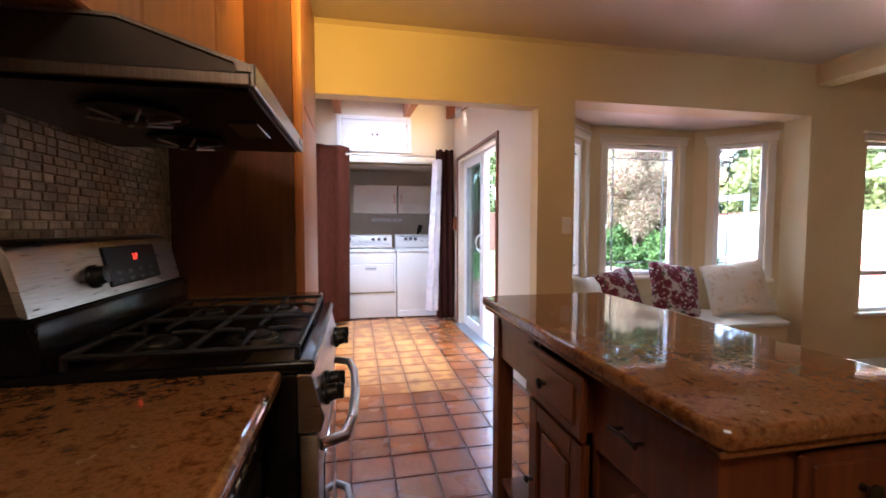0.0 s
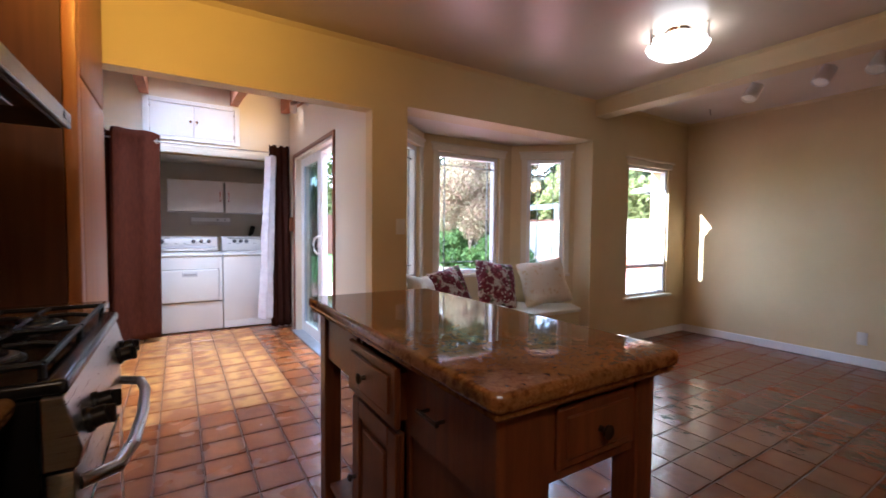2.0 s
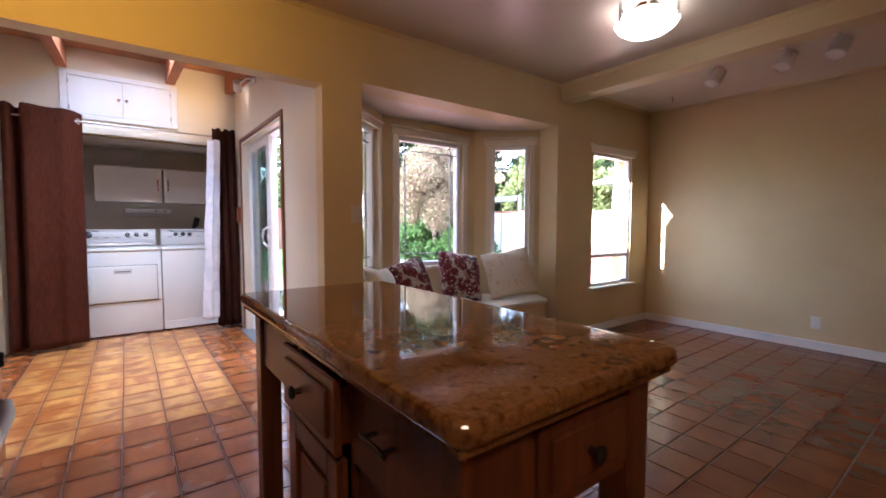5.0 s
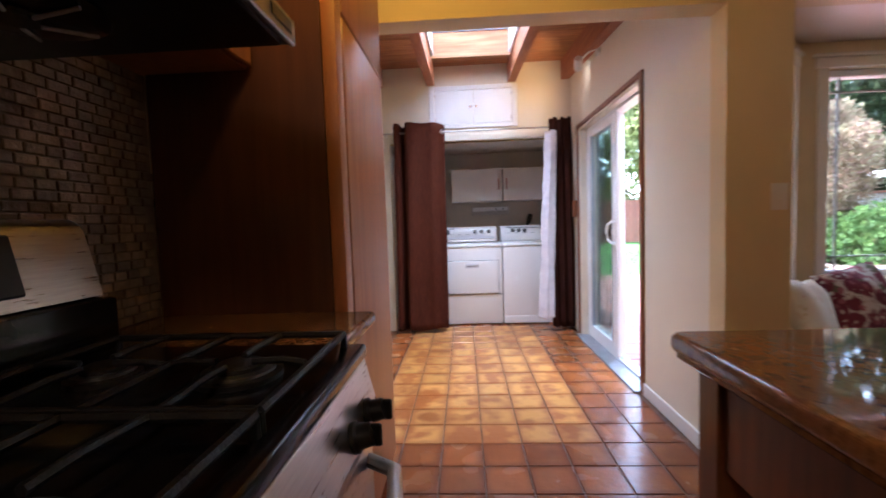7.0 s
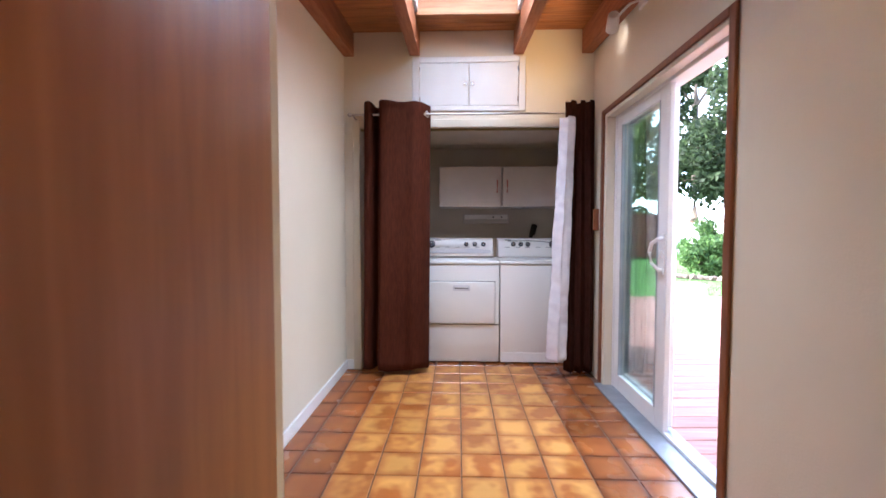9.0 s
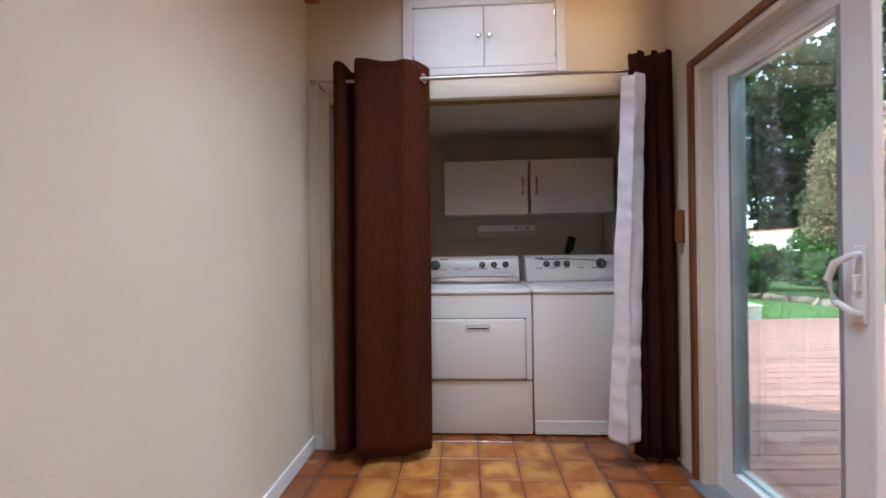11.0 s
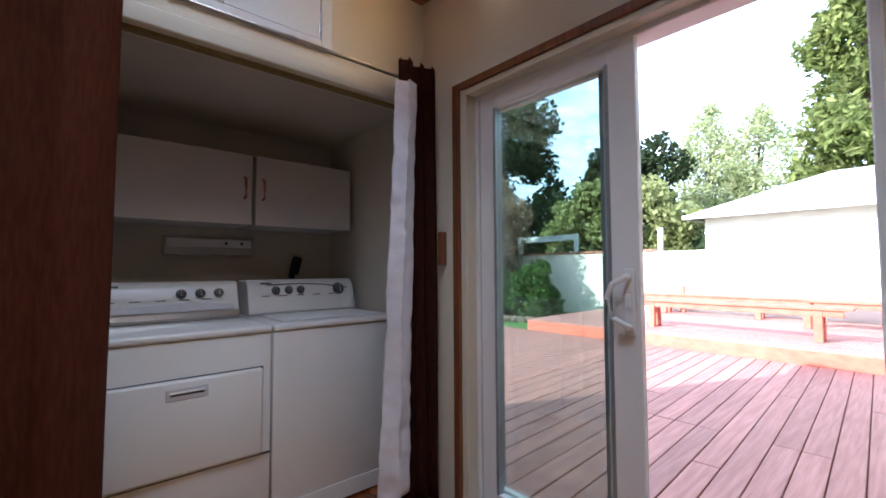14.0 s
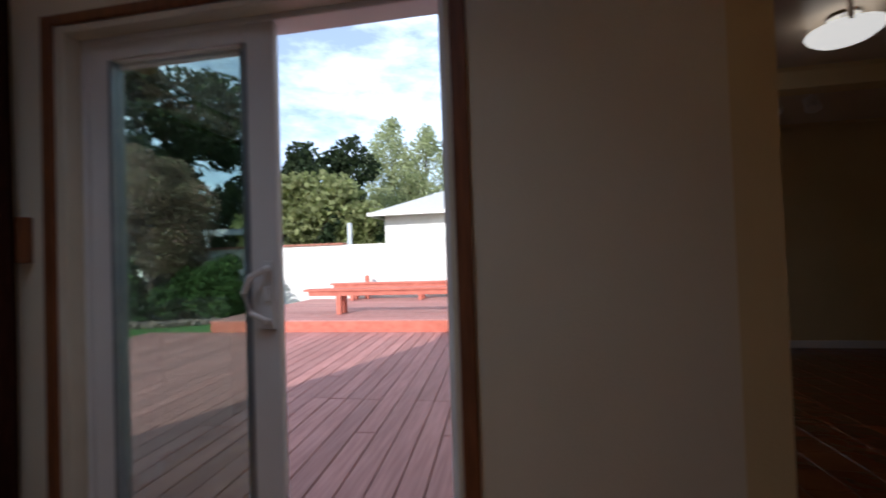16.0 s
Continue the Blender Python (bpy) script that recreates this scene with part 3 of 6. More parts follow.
for x0, x1 in ((SKX0 + 0.001, SKX0 + 0.02), (SKX1 - 0.02, SKX1 - 0.001)):
    part("curb_side", prism([(SK0 + 0.031, slope(SK0) - 0.01), (SK1 - 0.031, slope(SK1) - 0.01), (SK1 - 0.031, slope(SK1 - 0.031) + 0.2305), (SK0 + 0.031, slope(SK0 + 0.031) + 0.2305)], "x", x0, x1), WHITE, sky_ob, "white painted curb side")
part("frame", prism([(SK1 - 0.05, slope(SK1) + 0.205), (SK1 - 0.032, slope(SK1) + 0.205), (SK1 - 0.032, slope(SK1) + 0.226), (SK1 - 0.05, slope(SK1) + 0.226)], "x", SKX0 + 0.021, SKX1 - 0.021), TRACKGREY, sky_ob, "dark metal edge")
pane_ob = part("pane", prism([(SK0, slope(SK0) + 0.231), (SK1, slope(SK1) + 0.231), (SK1, slope(SK1) + 0.237), (SK0, slope(SK0) + 0.237)], "x", SKX0 - 0.02, SKX1 + 0.02), ACRYLIC, sky_ob, "frosted white acrylic glazing")
# light of the sky in the skylight's opening
sl = new("skylight_daylight", bpy.data.lights.new("skylight_daylight", "AREA"))
sl.data.shape, sl.data.size, sl.data.size_y, sl.data.energy, sl.data.color = "RECTANGLE", SKX1 - SKX0 - 0.05, SK1 - SK0 - 0.62, 3.0, (0.86, 0.93, 1.0)
sl.data.spread = radians(105)
sl.matrix_world = look(((SKX0 + SKX1) / 2, (SK0 + SK1) / 2, slope((SK0 + SK1) / 2) + 0.19), ((SKX0 + SKX1) / 2, (SK0 + SK1) / 2 + 0.06, 0), 0)

# ---- bay ----
BZ, SEAT = 2.135, 0.45
BAY = [(1.745, 3.283), (2.265, 3.73), (3.345, 3.73), (3.84, 3.283)]
WIN_LO, WIN_HI = 0.775, 1.985


def window(name, m, w, z0, z1, came=(), label="", sash=0.04, depth=0.07, midrail=None, group=""):
    """A framed pane, local x across, y outwards, from (0, z0) to (w, z1)."""
    ob = thing(name, label, "window", (0, 0, 0), group, "structure")
    ob.matrix_world = m
    s = sash
    for nm, b in (("window_frame", (0, s, 0, depth, z0, z1)), ("window_frame", (w - s, w, 0, depth, z0, z1)), ("window_frame", (s, w - s, 0, depth, z0, z0 + s)), ("window_frame", (s, w - s, 0, depth, z1 - s, z1))):
        part(nm, boxm(*b, 0.005), VINYL, ob, "white vinyl")
    if midrail:
        part("meeting_rail", boxm(s, w - s, 0.005, depth - 0.01, midrail - 0.02, midrail + 0.02, 0.004), VINYL, ob, "white vinyl")
    p = part("pane", boxm(s - 0.004, w - s + 0.004, depth * 0.45, depth * 0.45 + 0.006, z0 + s - 0.004, z1 - s + 0.004), PANE, ob)
    p.visible_shadow = False
    for kind, v in came:
        if kind == "v":
            part("came", boxm(v - 0.004, v + 0.004, depth * 0.45 - 0.005, depth * 0.45 + 0.011, z0 + s, z1 - s), LEAD, ob, "thin lead strip")
        else:
            part("came", boxm(s, w - s, depth * 0.45 - 0.005, depth * 0.45 + 0.011, v - 0.004, v + 0.004), LEAD, ob, "thin lead strip")
    return ob


for k, ((ax, ay), (bx, by), (g0, g1)) in enumerate(((BAY[0], BAY[1], (0.12, 0.565)), (BAY[1], BAY[2], (0.16, 0.915)), (BAY[2], BAY[3], (0.172, 0.56)))):
    d = Vector((bx - ax, by - ay, 0))
    ln = d.length
    m = pose(ax, ay, 0, 0, 0, math.degrees(math.atan2(d.y, d.x)))
    bm = wall_with_holes(bmesh.new(), 0 if k == 1 else -0.01, ln, 0, 0.13, 0, BZ + 0.3, [(g0, g1, WIN_LO, WIN_HI)])
    bm.transform(m)
    setting("wall_bay_%d" % (k + 1), bm, CREAM, "cream painted bay wall with a window opening")
    bm = bmesh.new()
    for b in ((g0 - 0.06, g0, -0.016, 0, WIN_LO, WIN_HI), (g1, g1 + 0.06, -0.016, 0, WIN_LO, WIN_HI), (g0 - 0.075, g1 + 0.075, -0.02, 0, WIN_HI, WIN_HI + 0.06), (g0 - 0.09, g1 + 0.09, -0.032, 0, WIN_HI + 0.06, WIN_HI + 0.08), (g0 - 0.075, g1 + 0.075, -0.035, 0, WIN_LO - 0.03, WIN_LO)):
        cube(bm, *b, 0.004)
    bm.transform(m)
    setting("trim_bay_%d" % (k + 1), bm, TRIMW, "warm white window casing")
    w = g1 - g0
    window("window_%d" % (k + 1), m @ Matrix.Translation((g0, 0.03, 0)), w, WIN_LO, WIN_HI, (("v", 0.11), ("v", w - 0.11), ("h", WIN_HI - 0.12), ("h", WIN_LO + 0.12)), "white framed bay window with thin lead lines")
bm = prism([BAY[0], BAY[1], BAY[2], BAY[3]], "z", BZ, BZ + 0.06)
setting("ceiling_bay", bm, BAYCEIL, "satin painted bay ceiling")
setting("roof_bay", prism([(1.70, 3.285), (2.23, 3.82), (3.37, 3.82), (3.87, 3.285)], "z", BZ + 0.3, BZ + 0.4), ROOFING, "small bay roof")
# window in the dining wall
w3 = window("window_4", pose(4.44, KY1 + 0.02, 0), 0.77, 0.50, 1.95, (), "white framed hung window with a bright view", 0.03, 0.07, 0.83)
bm = boxm(4.385, 5.265, KY1 - 0.05, KY1 - 0.0005, 0.465, 0.497, 0.006)
setting("window_sill", bm, TRIMW, "warm white window sill")
bm = boxm(4.40, 5.25, KY1 - 0.022, KY1 - 0.0005, 1.95, 2.01, 0.004)
cube(bm, 4.38, 5.27, KY1 - 0.036, KY1 - 0.0005, 2.01, 2.035, 0.004)
setting("trim_window", bm, TRIMW, "warm white window head casing")
latch = part("latch", tube([(0.56, -0.005, 0.535), (0.56, -0.03, 0.54), (0.62, -0.035, 0.545), (0.66, -0.03, 0.535)], 0.008), VINYL, w3, "white crank handle")

# ---- sliding glass door ----
bm = bmesh.new()
for b in ((LX1 - 0.016, LX1, 3.905, 3.953, 0, 2.097), (LX1 - 0.016, LX1, 5.428, 5.477, 0, 2.097), (LX1 - 0.016, LX1, 3.953, 5.428, 2.058, 2.097)):
    cube(bm, *b, 0.004)
setting("trim_door", bm, REDWOODTRIM, "reddish stained wood casing")
bm = bmesh.new()
for b in ((LX1 - 0.004, LX1 + 0.06, 3.9535, 3.972, 0, 2.066), (LX1 - 0.004, LX1 + 0.06, 5.385, 5.4275, 0, 2.066), (LX1 - 0.004, LX1 + 0.06, 3.972, 5.385, 2.03, 2.057)):
    cube(bm, *b, 0.003)
setting("trim_door_stop", bm, TRIMW, "cream painted door stop")
door = thing("door_1", "white vinyl sliding glass door, half open to the deck", "sliding door", (0, 0, 0), "", "structure")
for b in ((LX1 + 0.061, LX1 + 0.165, 3.955, 4.0, 0, 2.056), (LX1 + 0.061, LX1 + 0.165, 5.365, 5.425, 0, 2.056), (LX1 + 0.061, LX1 + 0.165, 4.0, 5.365, 2.011, 2.056)):
    part("door_frame", boxm(*b, 0.004), VINYL, door)
part("sill", boxm(LX1 - 0.055, LX1 + 0.17, 3.95, 5.43, -0.02, 0.012, 0.004), TRACKGREY, door, "grey metal threshold")
part("track", boxm(LX1 + 0.07, LX1 + 0.085, 4.0, 5.365, 0.012, 0.03), VINYL, door)


def leaf(x, y0, y1, glass_y0, glass_y1, name):
    lf = new(name)
    lf.parent = door
    for b in ((x, x + 0.035, y0, glass_y0, 0.03, 2.026), (x, x + 0.035, glass_y1, y1, 0.03, 2.026), (x, x + 0.035, glass_y0, glass_y1, 1.945, 2.026), (x, x + 0.035, glass_y0, glass_y1, 0.03, 0.13)):
        part("stile", boxm(*b, 0.004), VINYL, lf)
    for dx in (0.010, 0.024):
        g = part("pane", boxm(x + dx, x + dx + 0.003, glass_y0 - 0.004, glass_y1 + 0.004, 0.126, 1.949), PANE_GREEN if dx < 0.02 else PANE, lf)
        g.visible_shadow = False
    for b in ((x - 0.002, x + 0.036, glass_y0 - 0.008, glass_y0 + 0.006, 0.13, 1.945), (x - 0.002, x + 0.036, glass_y1 - 0.006, glass_y1 + 0.008, 0.13, 1.945)):
        part("gasket", boxm(*b), TRACKGREY, lf, "grey glazing bead")
    return lf


sliding = leaf(LX1 + 0.066, 4.59, 5.36, 4.70, 5.264, "sliding_leaf")
leaf(LX1 + 0.118, 4.65, 5.365, 4.75, 5.30, "fixed_leaf")
hy, hx = 4.626, LX1 + 0.066
part("handle", tube([(hx, hy, 1.145), (hx - 0.03, hy, 1.14), (hx - 0.045, hy + 0.045, 1.115), (hx - 0.05, hy + 0.065, 1.06), (hx - 0.045, hy + 0.045, 0.995), (hx - 0.03, hy, 0.965), (hx, hy, 0.96)], 0.011), VINYL, sliding, "white curved pull")
part("handle_plate", boxm(hx - 0.008, hx, hy - 0.02, hy + 0.02, 0.93, 1.17, 0.003), VINYL, sliding)
part("latch", boxm(hx - 0.022, hx - 0.008, hy - 0.008, hy + 0.012, 1.03, 1.08, 0.003), VINYL, sliding)

# ---- kitchen things ----
BOARD_FRONT = -0.045


def bar_pull(name, a, b, out, r, material, parent, label=""):
    """A bar handle from a to b with two stand-offs of the vector out."""
    a, b, out = Vector(a), Vector(b), Vector(out)
    d = (b - a) * 0.12
    bm = tube([a + out, b + out], r)
    for p in (a + d, b - d):
        cyl(bm, p, p + out, r * 0.8, seg=8)
    return part(name, bm, material, parent, label)


def raised_door(name, x, y0, y1, z0, z1, material, parent, face=1, label=""):
    """A framed cupboard door with a raised panel, facing +x or -x at the plane x."""
    t = 0.02 * face
    s = 0.055
    ob = new(name)
    ob.parent = parent
    tagged(ob, label)
    for b in ((y0, y0 + s, z0, z1), (y1 - s, y1, z0, z1), (y0 + s, y1 - s, z0, z0 + s), (y0 + s, y1 - s, z1 - s, z1)):
        part("rail", boxm(*sorted((x, x + t)), *b, 0.003), material, ob)
    part("panel", boxm(*sorted((x - 0.002 * face, x + 0.014 * face)), y0 + s - 0.003, y1 - s + 0.003, z0 + s - 0.003, z1 - s + 0.003, 0.008), material, ob)
    return ob


# kitchen island
isl = thing("kitchen_island", "stained pine kitchen island with a polished brown granite top", "kitchen island", (1.061, 1.43, 0))
isl.scale = (0.935, 0.9775, 1.02)


def isl_part(name, bm, material, label="", parent=None):
    bm.transform(Matrix.Translation((-1.06, -1.4, 0)))
    return part(name, bm, material, parent or isl, label)


IX0, IX1, IY0, IY1 = 0.782, 1.335, 0.782, 2.02
top_bm = boxm(0.735, 1.381, 0.735, 2.069, 0.862, 0.902)
vert_e = [e for e in top_bm.edges if abs(e.verts[0].co.z - e.verts[1].co.z) > 0.01]
bmesh.ops.bevel(top_bm, geom=vert_e, offset=0.03, segments=4, profile=0.5, affect="EDGES")
bmesh.ops.bevel(top_bm, geom=[e for e in top_bm.edges if abs(e.verts[0].co.z - e.verts[1].co.z) < 1e-5 and len(e.link_faces) == 2 and e.calc_face_angle(0) > 1], offset=0.014, segments=6, profile=0.5, affect="EDGES")
top_bm.transform(Matrix.Translation((-1.06, -1.4, 0)))
part("worktop", top_bm, GRANITE, isl, "polished brown granite slab with a rounded edge", 5)
isl_part("under_slab", boxm(0.750, 1.366, 0.750, 2.054, 0.845, 0.862, 0.004), GRANITE, "stepped lower edge of the granite")
for x, y in ((IX0, IY1 - 0.075), (IX1 - 0.075, IY0), (IX1 - 0.075, IY1 - 0.075)):
    isl_part("leg", boxm(x, x + 0.075, y, y + 0.075, 0, 0.844, 0.005), ISLWOOD)
isl_part("leg", boxm(IX0, IX0 + 0.155, IY0, IY0 + 0.075, 0, 0.844, 0.005), ISLWOOD, "broad corner post")
isl_part("apron", boxm(IX0 + 0.156, IX1 - 0.076, IY0 + 0.012, IY0 + 0.032, 0.655, 0.844, 0.003), ISLWOOD)
isl_part("apron", boxm(IX0 + 0.012, IX0 + 0.032, 1.59, IY1 - 0.076, 0.655, 0.844, 0.003), ISLWOOD)
isl_part("apron", boxm(IX0 + 0.012, IX0 + 0.032, IY0 + 0.076, 1.185, 0.64, 0.844, 0.003), ISLWOOD)
isl_part("apron", boxm(IX1 - 0.032, IX1 - 0.012, IY0 + 0.076, IY1 - 0.076, 0.655, 0.844, 0.003), ISLWOOD)
isl_part("apron", boxm(IX0 + 0.076, IX1 - 0.076, IY1 - 0.032, IY1 - 0.012, 0.655, 0.844, 0.003), ISLWOOD)
drw = isl_part("end_drawer", boxm(IX0 + 0.175, IX1 - 0.095, IY0 - 0.004, IY0 + 0.011, 0.685, 0.82, 0.005), ISLWOOD)
isl_part("drawer_panel", boxm(IX0 + 0.20, IX1 - 0.12, IY0 - 0.009, IY0 - 0.003, 0.705, 0.80, 0.004), ISLWOOD, "", drw)
isl_part("knob", lathe([(0.008, 0), (0.006, 0.012), (0.016, 0.02), (0.017, 0.026), (0.008, 0.031)], 16, Matrix.Translation((1.095, IY0 - 0.009, 0.752)) @ pose(0, 0, 0, 90)), BRONZE, "dark bronze knob", drw)
# cupboard with the pulled-out drawer
isl_part("cupboard_side", boxm(IX0 + 0.02, IX0 + 0.14, 1.19, 1.21, 0.10, 0.844), ISLWOOD)
isl_part("cupboard_side", boxm(IX0 + 0.02, IX0 + 0.14, 1.555, 1.575, 0.10, 0.844), ISLWOOD)
isl_part("cupboard_back", boxm(IX0 + 0.14, IX0 + 0.154, IY0 + 0.076, 1.575, 0.126, 0.844), ISLWOOD)
isl_part("shelf", boxm(IX0 + 0.02, IX0 + 0.155, IY0 + 0.076, 1.574, 0.10, 0.125, 0.003), ISLWOOD)
isl_part("shelf", boxm(IX0 + 0.02, IX0 + 0.30, 1.576, IY1 - 0.076, 0.10, 0.125, 0.003), ISLWOOD)
# dark sheet in place of the deep shade inside the open bay
isl_part("cupboard_back", boxm(IX0 + 0.03, IX0 + 0.045, IY0 + 0.08, 1.19, 0.126, 0.639), PANELWOOD, "dark panel standing in for the shaded open recess")
d2 = isl_part("drawer", boxm(IX0 - 0.028, IX0 - 0.008, 1.192, 1.572, 0.655, 0.825, 0.005), ISLWOOD, "drawer pulled slightly open")
isl_part("drawer_panel", boxm(IX0 - 0.036, IX0 - 0.027, 1.225, 1.54, 0.685, 0.795, 0.006), ISLWOOD, "", d2)
isl_part("drawer_side", boxm(IX0 - 0.008, IX0 + 0.13, 1.215, 1.227, 0.67, 0.80), ISLWOOD, "", d2)
isl_part("drawer_side", boxm(IX0 - 0.008, IX0 + 0.13, 1.537, 1.549, 0.67, 0.80), ISLWOOD, "", d2)
isl_part("knob", lathe([(0.008, 0), (0.006, 0.012), (0.016, 0.02), (0.017, 0.026), (0.008, 0.031)], 16, Matrix.Translation((IX0 - 0.036, 1.40, 0.742)) @ pose(0, 0, 0, 0, -90)), BRONZE, "dark bronze knob", d2)
cd = isl_part("cupboard_door", boxm(IX0 - 0.002, IX0 + 0.016, 1.215, 1.57, 0.13, 0.632, 0.003), ISLWOOD)
for b in ((1.215, 1.275, 0.13, 0.632), (1.51, 1.57, 0.13, 0.632), (1.275, 1.51, 0.572, 0.632), (1.275, 1.51, 0.13, 0.19)):
    isl_part("rail", boxm(IX0 - 0.014, IX0 - 0.002, *b, 0.003), ISLWOOD, "", cd)
isl_part("raised_panel", boxm(IX0 - 0.011, IX0 - 0.002, 1.30, 1.485, 0.215, 0.547, 0.008), ISLWOOD, "", cd)
isl_part("knob", lathe([(0.008, 0), (0.006, 0.012), (0.014, 0.02), (0.008, 0.028)], 14, Matrix.Translation((IX0 - 0.014, 1.543, 0.36)) @ pose(0, 0, 0, 0, -90)), BRONZE, "dark bronze knob", cd)
bp = bar_pull("handle", (IX0 + 0.012 - 1.06, 0.985 - 1.4, 0.748), (IX0 + 0.012 - 1.06, 1.085 - 1.4, 0.748), (-0.03, 0, 0), 0.006, BRONZE, isl, "dark bronze bar pull")

# base cabinets and worktops along the west wall
base = thing("base_cabinet", "honey maple base cabinet with a raised panel door", "cabinet", (0.05, 0.12, 0))
part("body", boxm(KX0 + 0.004, -0.085, -1.60, 0.45, 0.10, 0.878, 0.002), CABWOOD, base)
part("plinth", boxm(KX0 + 0.004, -0.14, -1.60, 0.45, 0.0, 0.10), PANELWOOD, base)
for k in range(4):
    raised_door("door", -0.083, -1.58 + k * 0.505, -1.09 + k * 0.505, 0.12, 0.70, CABWOOD, base)
    part("drawer_front", boxm(-0.083, -0.063, -1.58 + k * 0.505, -1.09 + k * 0.505, 0.715, 0.865, 0.004), CABWOOD, base)
dish = thing("dishwasher", "black and stainless dishwasher under the granite counter", "dishwasher", (0.05, 0.12, 0))
part("body", boxm(KX0 + 0.004, -0.095, 0.462, 1.085, 0.02, 0.875, 0.003), BLACKPLASTIC, dish)
part("door", boxm(-0.093, -0.052, 0.467, 1.08, 0.12, 0.735, 0.008, 2), STEEL, dish, "stainless door")
part("control_panel", boxm(-0.093, -0.048, 0.467, 1.08, 0.74, 0.868, 0.008, 2), BLACKPLASTIC, dish, "black control strip")
for k in range(7):
    part("button", boxm(-0.049, -0.044, 0.72 + k * 0.045, 0.75 + k * 0.045, 0.79, 0.806, 0.003), STEEL, dish)
part("handle", tube([(-0.05, 0.53, 0.66), (-0.005, 0.55, 0.655), (0.0, 0.775, 0.65), (-0.005, 1.0, 0.655), (-0.05, 1.02, 0.66)], 0.012), STEEL, dish)


def counter(name, y0, y1, label):
    bm = boxm(KX0 + 0.003, 0.04, y0, y1, 0.879, 0.918)
    bmesh.ops.bevel(bm, geom=[e for e in bm.edges if min(v.co.x for v in e.verts) > -0.1 and abs(e.verts[0].co.z - e.verts[1].co.z) < 1e-4], offset=0.014, segments=6, profile=0.5, affect="EDGES")
    return solid(name, bm, GRANITE, label, "worktop", smooth=5)


counter("worktop", -1.5, 1.213, "polished brown granite worktop beside the range")
counter("worktop", 1.98, 2.372, "short brown granite worktop between range and tall cabinet")
# pale strip that draws a line of reflected light on the polished granite
solid("worktop_glint", boxm(-0.62, 0.03, 0.74, 0.744, 0.9175, 0.9186), MORTAR, "thin pale strip across the granite worktop, drawn for a reflection", "joint", "", "structure")
small = thing("drawer_cabinet", "narrow honey maple drawer cabinet beside the range", "cabinet", (0.05, 0.11, 0))
part("body", boxm(KX0 + 0.004, -0.06, 1.872, 2.26, 0.10, 0.878, 0.002), CABWOOD, small)
part("plinth", boxm(KX0 + 0.004, -0.12, 1.872, 2.26, 0, 0.10), PANELWOOD, small)
part("drawer_front", boxm(-0.059, -0.038, 1.877, 2.255, 0.715, 0.862, 0.006), CABWOOD, small)
raised_door("door", -0.059, 1.877, 2.255, 0.12, 0.70, CABWOOD, small)

# tall cabinet
tall = thing("tall_cabinet", "tall honey maple pantry cabinet with a dark veneer side", "cabinet", (0.006, 0.105, 0))
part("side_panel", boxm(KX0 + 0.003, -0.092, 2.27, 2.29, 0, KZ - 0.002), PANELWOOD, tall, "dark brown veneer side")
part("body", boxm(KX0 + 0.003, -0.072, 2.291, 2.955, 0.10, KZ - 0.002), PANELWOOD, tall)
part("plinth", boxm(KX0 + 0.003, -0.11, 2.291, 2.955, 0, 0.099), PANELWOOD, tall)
part("stile", boxm(-0.091, -0.046, 2.268, 2.335, 0, KZ - 0.003, 0.008, 2), CABWOOD, tall)
part("lower_door", boxm(-0.071, -0.046, 2.348, 2.953, 0.11, 1.818, 0.006, 2), CABWOOD, tall)
part("upper_door", boxm(-0.071, -0.046, 2.348, 2.953, 1.83, KZ - 0.01, 0.006, 2), CABWOOD, tall)

# cooker hood
HY0, HY1 = 1.17, 1.935
hood = thing("range_hood", "stainless steel under-cabinet range hood with sloping front", "range hood", (0, 0, 0))
part("canopy", prism([(KX0 + 0.004, 1.519), (0.0, 1.519), (0.0, 1.558), (-0.235, 1.637), (KX0 + 0.004, 1.637)], "y", HY0, HY1, 0.003), HOODSHADED, hood)
part("lip", boxm(-0.003, 0.009, HY0 - 0.002, HY1 + 0.002, 1.515, 1.562, 0.003), HOODSTEEL, hood, "folded steel front lip")
part("side_band", boxm(KX0 + 0.004, 0.0, HY0 - 0.007, HY0 - 0.0005, 1.516, 1.542, 0.003), HOODSTEEL, hood, "folded steel side band")
part("side_edge", prism([(0.003, 1.543), (0.003, 1.558), (-0.235, 1.6365), (KX0 + 0.004, 1.6365), (KX0 + 0.004, 1.629), (-0.238, 1.629), (-0.03, 1.56), (-0.025, 1.543)], "y", HY0 - 0.006, HY0 - 0.0005, 0.001), HOODSTEEL, hood, "raised steel edge")
part("lower_rim", boxm(KX0 + 0.03, -0.01, HY0 + 0.02, HY1 - 0.02, 1.511, 1.5185), BLACKPLASTIC, hood, "dark underside plate")
for yy in (HY0 + 0.22, HY1 - 0.22):
    part("fan_guard", lathe([(0.105, 0.0), (0.112, -0.012), (0.085, -0.02), (0.03, -0.022), (0.028, -0.03)], 24, Matrix.Translation((-0.31, yy, 1.5105))), BLACKEN, hood, "round black fan grille")
    for k in range(6):
        a = k * math.pi / 3
        part("guard_rib", tube([(-0.31 + 0.03 * math.cos(a), yy + 0.03 * math.sin(a), 1.481), (-0.31 + 0.1 * math.cos(a), yy + 0.1 * math.sin(a), 1.491)], 0.003, 6), STEEL, hood)
part("lamp_cover", boxm(-0.13, -0.05, 1.46, 1.64, 1.505, 1.510, 0.002), STEEL, hood)
